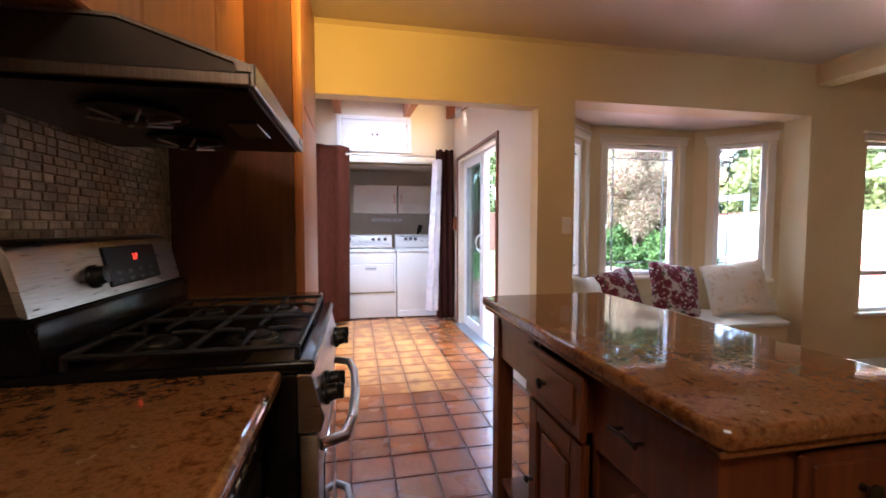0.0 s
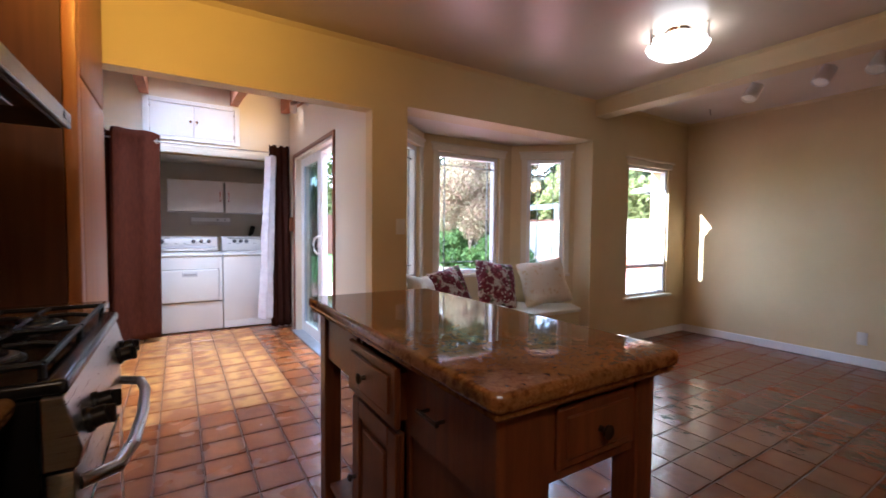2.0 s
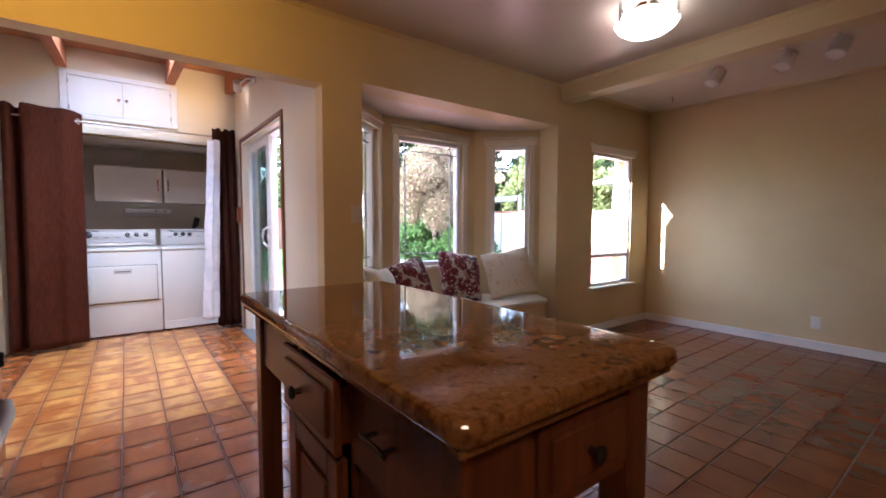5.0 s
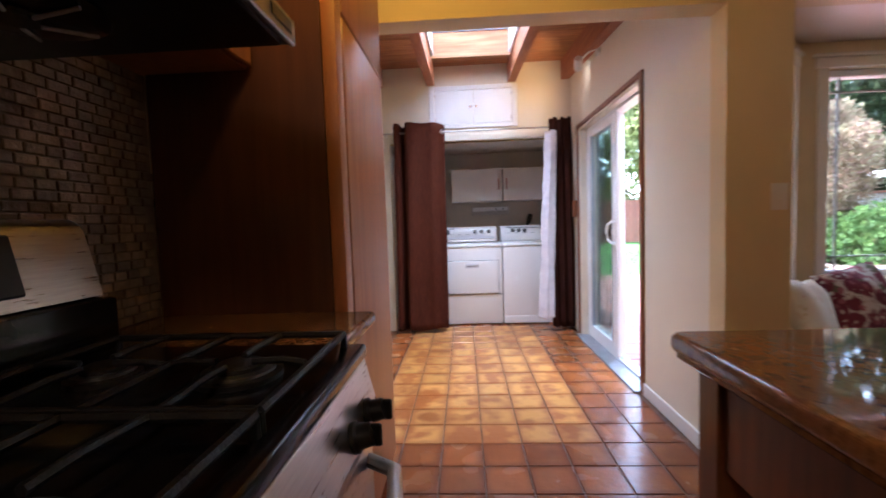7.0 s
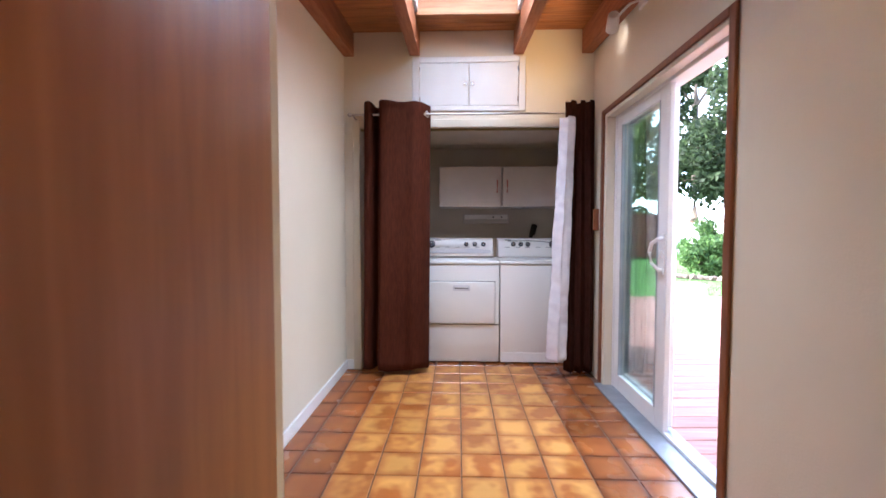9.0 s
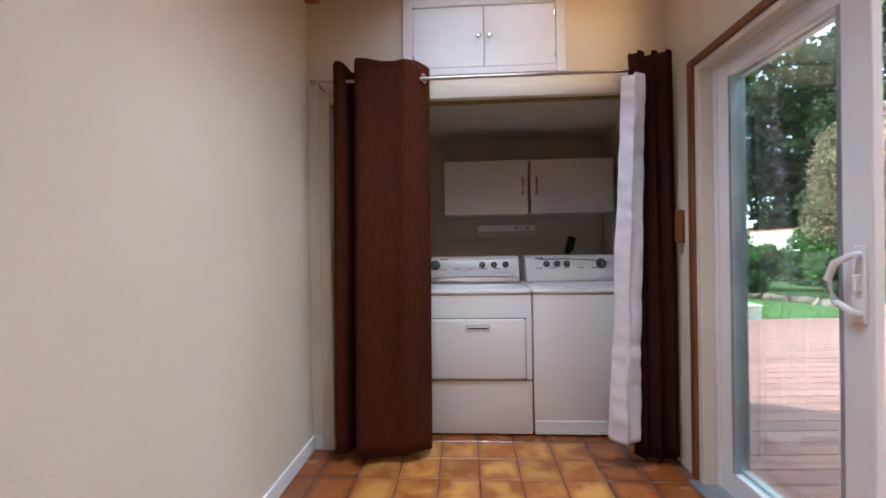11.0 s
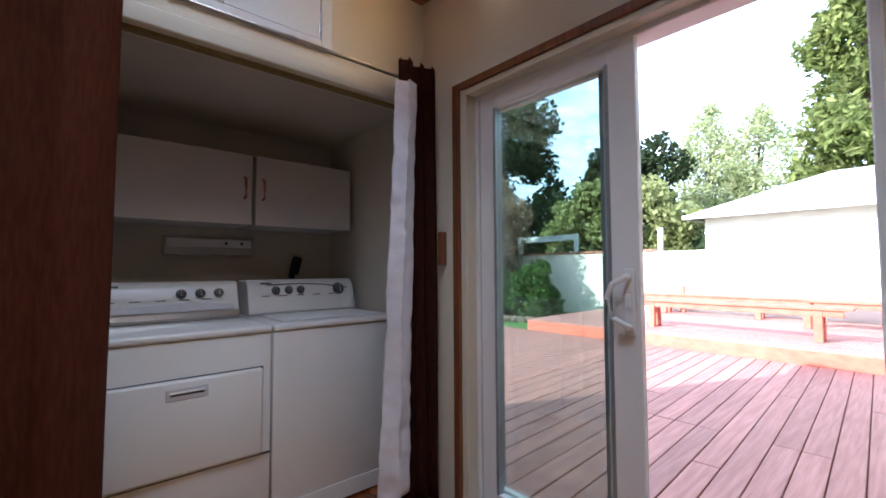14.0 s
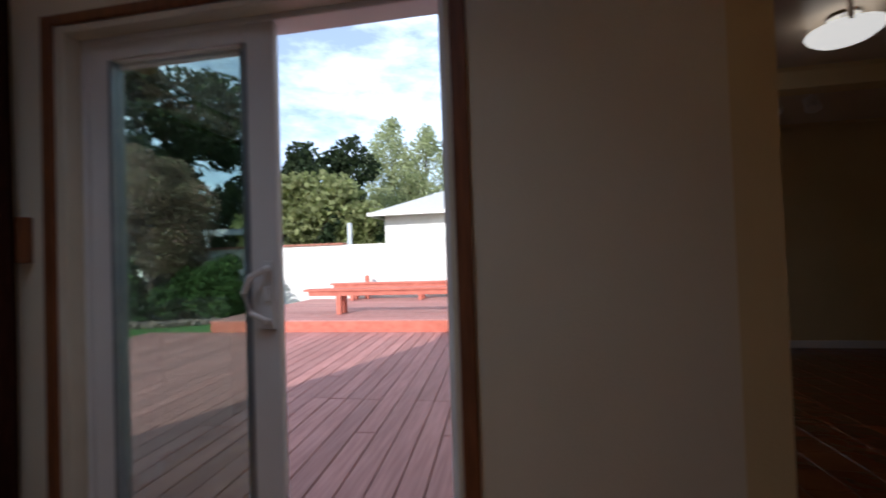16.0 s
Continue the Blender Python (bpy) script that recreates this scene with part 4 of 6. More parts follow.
part("switch_plate", boxm(0.0095, 0.0115, HY1 - 0.10, HY1 - 0.02, 1.529, 1.551, 0.001), BLACKPLASTIC, hood, "small black rocker switch")
# wall cabinets
for splits, z0, lab in (((-1.60, -1.09, -0.58, -0.07, 0.45), 1.42, "honey maple wall cabinet with flat doors"), ((0.85, 1.398, 1.95, 2.366), 1.64, "honey maple wall cabinet above the range hood")):
    wc = thing("wall_cabinet", lab, "cabinet", (0, 0, 0), "kitchen wall cabinets")
    part("body", boxm(KX0 + 0.004, -0.307, splits[0], splits[-1], z0, KZ - 0.004), CABWOOD, wc)
    for ya, yb in zip(splits, splits[1:]):
        part("door", boxm(-0.306, -0.287, ya + 0.004, yb - 0.004, z0 + 0.004, KZ - 0.01, 0.005), CABWOOD, wc)
# outlet on the backsplash
pt = thing("paper_towel_holder", "chrome and white holder fixed under the wall cabinet", "towel holder", (0.03, 0.10, 0.02))
part("bracket", boxm(-0.62, -0.56, 0.87, 0.90, 1.47, 1.56, 0.006), CHROME, pt)
part("arm", tube([(-0.59, 0.88, 1.48), (-0.55, 0.95, 1.47), (-0.55, 1.06, 1.47)], 0.008), CHROME, pt)
part("wall_plate", boxm(KX0 + 0.0125, -0.60, 0.86, 0.91, 1.46, 1.57, 0.004), CHROME, pt)

# gas range
RY0, RY1, RX = 1.217, 1.976, 0.07
rng = thing("gas_range", "stainless and black gas range with cast iron grates", "range", (0.045, 0, 0))
part("body", boxm(KX0 + 0.006, RX - 0.045, RY0, RY1, 0.03, 0.905, 0.004), BLACKEN, rng)
part("cooktop", boxm(KX0 + 0.05, RX - 0.005, RY0, RY1, 0.906, 0.936, 0.010, 3), BLACKEN, rng, "black enamel cooktop with a raised rim")
part("oven_door", boxm(RX - 0.044, RX, RY0 + 0.008, RY1 - 0.008, 0.26, 0.76, 0.008, 2), STEEL, rng)
part("oven_window", boxm(RX, RX + 0.004, RY0 + 0.12, RY1 - 0.12, 0.36, 0.63, 0.002), DARKGLASS, rng, "dark oven glass")
part("warming_drawer", boxm(RX - 0.044, RX, RY0 + 0.008, RY1 - 0.008, 0.06, 0.245, 0.008, 2), STEEL, rng)
part("front_panel", prism([(RX - 0.045, 0.768), (RX + 0.006, 0.768), (RX + 0.014, 0.80), (RX - 0.012, 0.905), (RX - 0.045, 0.905)], "y", RY0, RY1, 0.003), STEEL, rng, "sloping stainless knob panel")
for z, d in ((0.715, 0.075), (0.215, 0.06)):
    part("handle", tube([(RX, RY0 + 0.05, z), (RX + d * 0.75, RY0 + 0.085, z), (RX + d, RY0 + 0.19, z), (RX + d * 1.08, (RY0 + RY1) / 2, z), (RX + d, RY1 - 0.19, z), (RX + d * 0.75, RY1 - 0.085, z), (RX, RY1 - 0.05, z)], 0.014, 12), STEEL, rng, "bowed steel handle")
for yy in (RY0 + 0.08, RY0 + 0.175, RY1 - 0.175, RY1 - 0.08):
    kn = part("knob", lathe([(0.026, 0), (0.026, 0.008), (0.021, 0.012), (0.019, 0.034), (0.010, 0.036)], 20, Matrix.Translation((RX + 0.008, yy, 0.825)) @ pose(0, 0, 0, 0, 76)), BLACKPLASTIC, rng, "black knob")
    part("grip", boxm(RX + 0.036, RX + 0.056, yy - 0.005, yy + 0.005, 0.812, 0.85, 0.003), BLACKPLASTIC, kn)
# burners and grates
for bx, r in ((-0.10, 0.045), (-0.33, 0.036)):
    for by in (RY0 + 0.19, RY1 - 0.19):
        bn = part("burner", lathe([(r * 1.5, 0), (r * 1.5, 0.008), (r * 0.9, 0.014), (r * 0.9, 0.022), (r * 0.7, 0.026)], 20, Matrix.Translation((bx, by, 0.9362))), IRON, rng, "black burner cap")
        part("burner_ring", lathe([(r * 1.25, 0.0), (r * 1.25, 0.006), (r * 0.95, 0.0065)], 20, Matrix.Translation((bx, by, 0.945))), STEEL, bn)
for gy0, gy1 in ((RY0 + 0.03, (RY0 + RY1) / 2 - 0.006), ((RY0 + RY1) / 2 + 0.006, RY1 - 0.03)):
    gr = new("grate")
    gr.parent = rng
    tagged(gr, "cast iron pan support")
    gx0, gx1, gz = -0.44, 0.025, 0.962
    for a, b in (((gx0, gy0, gz), (gx1, gy0, gz)), ((gx0, gy1, gz), (gx1, gy1, gz)), ((gx0, gy0, gz), (gx0, gy1, gz)), ((gx1, gy0, gz), (gx1, gy1, gz)), (((gx0 + gx1) / 2, gy0, gz), ((gx0 + gx1) / 2, gy1, gz))):
        part("bar", tube([a, b], 0.007, 6), IRON, gr)
    for bx in (-0.10, -0.33):
        by = (gy0 + gy1) / 2
        for k in range(4):
            a = k * math.pi / 2
            e = (bx + math.cos(a) * 0.115, by + math.sin(a) * (gy1 - gy0) / 2)
            part("finger", tube([(bx + math.cos(a) * 0.03, by + math.sin(a) * 0.03, gz + 0.004), (bx + math.cos(a) * 0.08, by + math.sin(a) * 0.08, gz + 0.006), (max(gx0, min(gx1, e[0])), e[1], gz)], 0.006, 6), IRON, gr)
    for x in (gx0, gx1):
        for y in (gy0, gy1):
            part("foot", cylm((x, y, 0.9361), (x, y, gz), 0.007, 0.006, 8), IRON, gr)
# backguard
part("backguard_core", boxm(KX0 + 0.016, -0.501, RY0 + 0.004, RY1 - 0.004, 0.9365, 1.046, 0.004), BLACKEN, rng, "black panel behind the cooktop")
bgd = part("backguard", prism([(KX0 + 0.016, 1.047), (-0.483, 1.047), (-0.485, 1.06), (-0.515, 1.185), (-0.535, 1.207), (KX0 + 0.016, 1.207)], "y", RY0, RY1, 0.01), STEEL, rng, "stainless backguard")
part("backguard_base", boxm(-0.50, -0.46, RY0, RY1, 0.9365, 1.045, 0.008, 2), BLACKEN, rng, "black vent strip")
tiltm = Matrix.Translation((-0.500, 0, 1.118)) @ pose(0, 0, 0, 0, -12.5)
bm = boxm(-0.004, 0.007, RY0 + 0.31, RY0 + 0.60, -0.048, 0.062, 0.004)
bm.transform(tiltm)
dsp = part("display", bm, BLACKPLASTIC, rng, "black clock and timer display")
for k, segs in enumerate((((0, 1), (0, 0), (1, 0)), ((0, 1), (1, 1), (0, 0)))):
    for j, (u, v) in enumerate(segs):
        bm = boxm(0.0072, 0.0082, RY0 + 0.455 + k * 0.016 + u * 0.006, RY0 + 0.4575 + k * 0.016 + u * 0.006, 0.018 + v * 0.010, 0.026 + v * 0.010)
        bm.transform(tiltm)
        part("digit", bm, LED, dsp, "red glowing digit bar")
for k in range(8):
    bm = boxm(0.0072, 0.0085, RY0 + 0.345 + (k % 4) * 0.06, RY0 + 0.37 + (k % 4) * 0.06, -0.04 + (k // 4) * 0.022, -0.03 + (k // 4) * 0.022, 0.001)
    bm.transform(tiltm)
    part("button", bm, KNOBGREY, dsp)
bm = lathe([(0.03, 0), (0.03, 0.01), (0.024, 0.014), (0.022, 0.034), (0.012, 0.037)], 20, Matrix.Translation((-0.497, RY0 + 0.25, 1.108)) @ pose(0, 0, 0, 0, 78))
part("knob", bm, BLACKPLASTIC, rng, "black oven knob")

# mosaic backsplash: mortar bed, single tiles near the range, the rest joined
bs = thing("backsplash", "tumbled beige travertine mosaic behind the range", "backsplash", (0, 0, 0), "", "structure")
part("mortar_bed", boxm(KX0 + 0.0005, KX0 + 0.006, -1.6, 2.372, 0.9185, 1.639), MORTAR, bs)

# seat in the bay with pillows
seat = thing("window_seat", "cream painted built-in window seat in the bay", "window seat", (0, 0, 0))
part("front_panel", boxm(1.75, 3.70, 3.07, 3.09, 0.0, SEAT - 0.035), CREAM, seat)
part("seat_board", prism([(1.75, 3.05), (3.70, 3.05), (3.835, 3.283), (3.343, 3.725), (2.267, 3.725), (1.75, 3.283)], "z", SEAT - 0.034, SEAT, 0.003), TRIMW, seat)


def pillow(size, material, m, label, seedv):
    bm = bmesh.new()
    n = 22
    grid = {}
    for s in (1, -1):
        for i in range(n + 1):
            for j in range(n + 1):
                u, v = 2 * i / n - 1, 2 * j / n - 1
                rim = i in (0, n) or j in (0, n)
                if s == -1 and rim:
                    grid[s, i, j] = grid[1, i, j]
                    continue
                h = ((1 - abs(u) ** 2.6) * (1 - abs(v) ** 2.6)) ** 0.5
                pinch = 1 - 0.07 * (1 - abs(v)) ** 2 * abs(u) ** 4 - 0.0
                pv = 1 - 0.07 * (1 - abs(u)) ** 2 * abs(v) ** 4
                p = Vector((u * size / 2 * pinch, s * h * size * 0.17, v * size / 2 * pv))
                p += noise.noise_vector(p * 7 + Vector((seedv, 0, s))) * 0.016
                grid[s, i, j] = bm.verts.new(p)
    for s in (1, -1):
        for i in range(n):
            for j in range(n):
                f = (grid[s, i, j], grid[s, i + 1, j], grid[s, i + 1, j + 1], grid[s, i, j + 1])
                bm.faces.new(f if s == -1 else f[::-1])
    ob = solid("throw_pillow", bm, material, label, "pillow", "window seat pillows", "", 80)
    ob.matrix_world = m
    return ob


def stand(x, y, size, yaw, lean, roll, material, label, seedv):
    return pillow(size, material, pose(x, y, SEAT + size * 0.5 * math.cos(radians(lean)) * (1 + 0.32 * abs(math.sin(radians(roll)))) + 0.012, -lean, roll, yaw), label, seedv)


stand(2.05, 3.33, 0.38, 32, 22, 6, PILLOW_CREAM, "cream floral pillow leaning on the window seat", 1)
stand(2.42, 3.48, 0.42, 12, 24, -8, PILLOW_RED, "dark red floral pillow on the window seat", 2)
stand(2.95, 3.47, 0.46, -4, 22, 9, PILLOW_RED, "red and cream floral pillow on the window seat", 3)
stand(3.46, 3.33, 0.47, -34, 22, -12, PILLOW_CREAM, "pale cream floral pillow on the window seat", 4)

# lamps
lamp = thing("ceiling_light", "lit alabaster glass bowl ceiling light", "ceiling light", (3.08, 1.80, KZ))
part("canopy", lathe([(0.09, 0), (0.085, -0.02), (0.02, -0.03), (0.012, -0.05), (0.012, -0.172)], 24), CHROME, lamp)
part("bowl", lathe([(0.182, -0.085), (0.188, -0.095), (0.172, -0.122), (0.13, -0.152), (0.07, -0.170), (0.012, -0.176)], 32), BOWL, lamp, "glowing alabaster glass bowl")
for k in range(3):
    a = radians(35 + 120 * k)
    part("clip", boxm(0.178 * math.cos(a) - 0.012, 0.178 * math.cos(a) + 0.012, 0.178 * math.sin(a) - 0.012, 0.178 * math.sin(a) + 0.012, -0.104, -0.001, 0.003), CHROME, lamp, "dark metal clip")
# unseen lamp, added for the warm glow on the wall over the opening
warm = new("added_header_light", bpy.data.lights.new("added_header_light", "SPOT"))
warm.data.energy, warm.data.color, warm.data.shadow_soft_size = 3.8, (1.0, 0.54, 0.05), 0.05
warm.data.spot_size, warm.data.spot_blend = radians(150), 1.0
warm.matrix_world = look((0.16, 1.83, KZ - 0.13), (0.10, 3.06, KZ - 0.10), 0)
# second bowl and its lamp are unseen, added to brighten the dark kitchen
lamp2 = copy_thing(lamp, pose(0.2, -0.45, KZ))
lamp2["label"] = "unseen glass bowl light added to brighten the kitchen range aisle"
aisle = new("aisle_fill_light", bpy.data.lights.new("aisle_fill_light", "POINT"))
aisle.data.energy, aisle.data.color, aisle.data.shadow_soft_size = 1.9, (1.0, 0.64, 0.30), 0.12
aisle.location = (0.2, -0.45, KZ - 0.30)



def track_head(at, yaw, lit, name="track_spotlight"):
    ob = thing(name, "small white cylinder spotlight on the ceiling", "spotlight", at, "ceiling spotlights")
    ob.rotation_euler = (0, 0, radians(yaw))
    part("base", lathe([(0.04, 0), (0.04, -0.012), (0.012, -0.02)], 20), WHITE, ob)
    part("stem", cylm((0, 0, -0.02), (0, 0, -0.06), 0.008, None, 10), WHITE, ob)
    m = Matrix.Translation((0, 0, -0.10)) @ pose(0, 0, 0, 32, 0, 0)
    part("can", lathe([(0.03, 0.06), (0.036, 0.055), (0.04, -0.05), (0.036, -0.056), (0.034, -0.045)], 20, m), WHITE, ob)
    part("lamp_face", lathe([(0.033, -0.046), (0.033, -0.05), (0.02, -0.051)], 20, m), LAMPWARM if lit else PLASTICW, ob)
    return ob


for yy in (1.918, 1.446, 1.145):
    track_head((4.45, yy, KZ), 70, False).scale = (1.45, 1.45, 1.2)
# unseen fixture, added to go with the warm header light
track_head((0.16, 1.76, KZ), 186, True, "added_header_spotlight")
hk = solid("ceiling_hook", tube([(5.11, 2.58, KZ), (5.11, 2.58, KZ - 0.03), (5.125, 2.58, KZ - 0.045), (5.115, 2.58, KZ - 0.06)], 0.004, 8), BRONZE, "small dark metal hook in the ceiling", "hook")


def wall_plate(name, label, m, toggles):
    ob = thing(name, label, name.replace("_", " "), (0, 0, 0))
    ob.matrix_world = m
    part("plate", boxm(-0.036, 0.036, -0.006, 0, -0.058, 0.058, 0.003, 2), PLASTICW, ob)
    for z in toggles:
        part("insert", boxm(-0.016, 0.016, -0.009, -0.005, z - 0.014, z + 0.014, 0.002), PLASTICW, ob)
    return ob


wall_plate("light_switch", "white rocker light switch beside the bay", pose(1.69, KY1, 1.242), (0.0,))
wall_plate("wall_outlet", "white electrical outlet low on the dining wall", pose(KX1, 1.428, 0.256, 0, 0, -90), (-0.022, 0.022))
vent = thing("floor_vent", "grey metal floor register near the dining window", "floor vent", (4.45, 2.72, 0.001))
part("frame", boxm(-0.15, 0.15, -0.055, 0.055, 0, 0.004, 0.001), TRACKGREY, vent)
for k in range(9):
    part("slat", boxm(-0.13 + k * 0.03, -0.118 + k * 0.03, -0.04, 0.04, 0.0042, 0.008, 0.001), TRACKGREY, vent)

# ---- laundry things ----
cup = thing("attic_cupboard", "white painted high cupboard above the laundry closet", "cupboard", (0.018, 0, -0.031))
CY = LY1 - 0.001
for b in ((-0.044, 0.012, 2.205, 2.647), (0.832, 0.888, 2.205, 2.647), (0.012, 0.832, 2.205, 2.247), (0.012, 0.832, 2.600, 2.647)):
    part("frame", boxm(b[0], b[1], CY - 0.022, CY, b[2], b[3], 0.004), WHITE, cup)
for x0, x1, kx in ((0.015, 0.421, 0.392), (0.425, 0.829, 0.454)):
    dr = part("door", boxm(x0, x1, CY - 0.016, CY, 2.250, 2.597, 0.003), WHITE, cup)
    part("knob", lathe([(0.007, 0), (0.006, 0.01), (0.013, 0.018), (0.013, 0.024), (0.006, 0.029)], 16, Matrix.Translation((kx, CY - 0.016, 2.418)) @ pose(0, 0, 0, 90)), CHROME, dr)
    for z in (2.30, 2.545):
        hx_ = x0 + 0.004 if x0 < 0.2 else x1 - 0.004
        part("hinge", cylm((hx_, CY - 0.019, z - 0.018), (hx_, CY - 0.019, z + 0.018), 0.004, None, 8), CHROME, dr)

# curtain rod and curtains
RODY, RODZ = LY1 - 0.11, 2.125
rod = thing("curtain_rod", "thin brushed nickel curtain rod across the closet", "curtain rod", (0, 0, 0))
part("bar", cylm((-0.51, RODY, RODZ), (1.44, RODY, RODZ), 0.009, None, 14), RODMETAL, rod)
part("finial", lathe([(0.009, 0), (0.016, 0.008), (0.018, 0.02), (0.008, 0.034)], 16, Matrix.Translation((-0.51, RODY, RODZ)) @ pose(0, 0, 0, 0, -90)), RODMETAL, rod)
for x in (-0.495, 1.43):
    part("bracket", tube([(x, LY1, RODZ - 0.015), (x, RODY + 0.02, RODZ - 0.015), (x, RODY, RODZ - 0.011)], 0.006, 8), RODMETAL, rod)
part("socket", cylm((0.66, RODY, RODZ), (0.69, RODY, RODZ), 0.011, None, 14), RODMETAL, rod)


def drape(name, label, x0t, x1t, x0b, x1b, folds, amp, ztop, zbot, phase, material, rings=True, yoff=0.0, warp=1.0, profile=None, wrinkle=0.0):
    ob = thing(name, label, "curtain", (0, 0, 0), "laundry closet curtains")
    nu, nv = max(24, int(folds * 22)), 90 if wrinkle else 30
    verts, faces = [], []
    for j in range(nv + 1):
        v = j / nv
        for i in range(nu + 1):
            u = i / nu
            x = (x0t + (x1t - x0t) * u) * (1 - v) + (x0b + (x1b - x0b) * u) * v
            a = 2 * math.pi * folds * u ** warp + phase
            wob = noise.noise((u * 5, v * 2.5, phase)) * 0.014 * (0.3 + v)
            y = RODY + yoff + amp * (0.75 + 0.35 * v) * math.sin(a) + wob
            x += 0.012 * math.sin(2 * a) + 0.006 * noise.noise((u * 4, v * 4, 3 + phase))
            z = ztop + (zbot - ztop) * v + (0.010 * math.cos(a) + 0.006 * math.sin(a * 0.5)) * (1 - v) + 0.010 * math.sin(a) * v
            if profile:
                q = u * (len(profile) - 1)
                i0 = min(int(q), len(profile) - 2)
                f = q - i0
                f = f * f * (3 - 2 * f) * 0.5 + f * 0.5
                px_ = profile[i0][0] + (profile[i0 + 1][0] - profile[i0][0]) * f
                py_ = profile[i0][1] + (profile[i0 + 1][1] - profile[i0][1]) * f
                x = (x0t + (x1t - x0t) * px_) * (1 - v) + (x0b + (x1b - x0b) * px_) * v + 0.008 * noise.noise((u * 5, v * 3, 8.0)) * v
                y = RODY + py_ * (0.8 + 0.4 * v) + wob
                z = ztop + (zbot - ztop) * v - 0.10 * py_ * (1 - v) * 2 + 0.012 * math.sin(u * 17) * v
            if wrinkle:
                y += wrinkle * (noise.noise((u * 2.2, v * 24, 5.0)) + 0.6 * noise.noise((u * 4 + v * 9, v * 40, 1.0)))
                x += wrinkle * 0.35 * noise.noise((1.5 + u, v * 13, 2.0)) * (0.4 + abs(2 * u - 1))
            verts.append((x, y, z))
    for j in range(nv):
        for i in range(nu):
            k = j * (nu + 1) + i
            faces.append((k, k + 1, k + nu + 2, k + nu + 1))
    cl = raw("cloth", verts, faces, material, ob, "", True)
    sm = cl.modifiers.new("thickness", "SOLIDIFY")
    sm.thickness = 0.003
    if rings:
        for k in range(4):
            u = (0.06, 0.3, 0.62, 0.95)[k]
            x = x0t + (x1t - x0t) * u
            bm = bmesh.new()
            m = Matrix.Translation((x, RODY + yoff, RODZ)) @ pose(0, 0, 0, 0, 90, 25 * (-1) ** k)
            pr = [(0.019, -0.003), (0.027, -0.003), (0.027, 0.003), (0.019, 0.003)]
            ringv = [[bm.verts.new(m @ Vector((r * math.cos(2 * math.pi * q / 18), r * math.sin(2 * math.pi * q / 18), h))) for q in range(18)] for r, h in pr]
            for a_, b_ in zip(ringv, ringv[1:] + ringv[:1]):
                for q in range(18):
                    bm.faces.new((a_[q], a_[(q + 1) % 18], b_[(q + 1) % 18], b_[q]))
            part("grommet", bm, CHROME, ob, "metal eyelet")
    return ob


drape("curtain", "brown woven eyelet curtain gathered beside the closet", -0.402, 0.128, -0.42, 0.108, 1.82, 0.065, 2.212, 0.045, math.pi, CURTAIN, profile=((0.0, -0.02), (0.03, -0.05), (0.075, -0.055), (0.115, -0.02), (0.15, 0.07), (0.20, 0.075), (0.235, -0.045), (0.27, -0.075), (0.36, -0.07), (0.50, -0.035), (0.64, -0.03), (0.76, -0.05), (0.88, -0.02), (0.96, 0.03), (1.0, 0.06)))
drape("curtain", "dark brown eyelet curtain pushed against the door wall", 1.20, 1.42, 1.21, 1.44, 3, 0.024, 2.205, 0.045, 0.6, CURTAIN_SHADED, rings=False, yoff=-0.032)
lin = drape("curtain_lining", "wrinkled white curtain lining turned towards the washer", 1.145, 1.262, 1.05, 1.212, 1, 0.016, 2.07, 0.15, 1.2, LINER, False, -0.082, wrinkle=0.011)

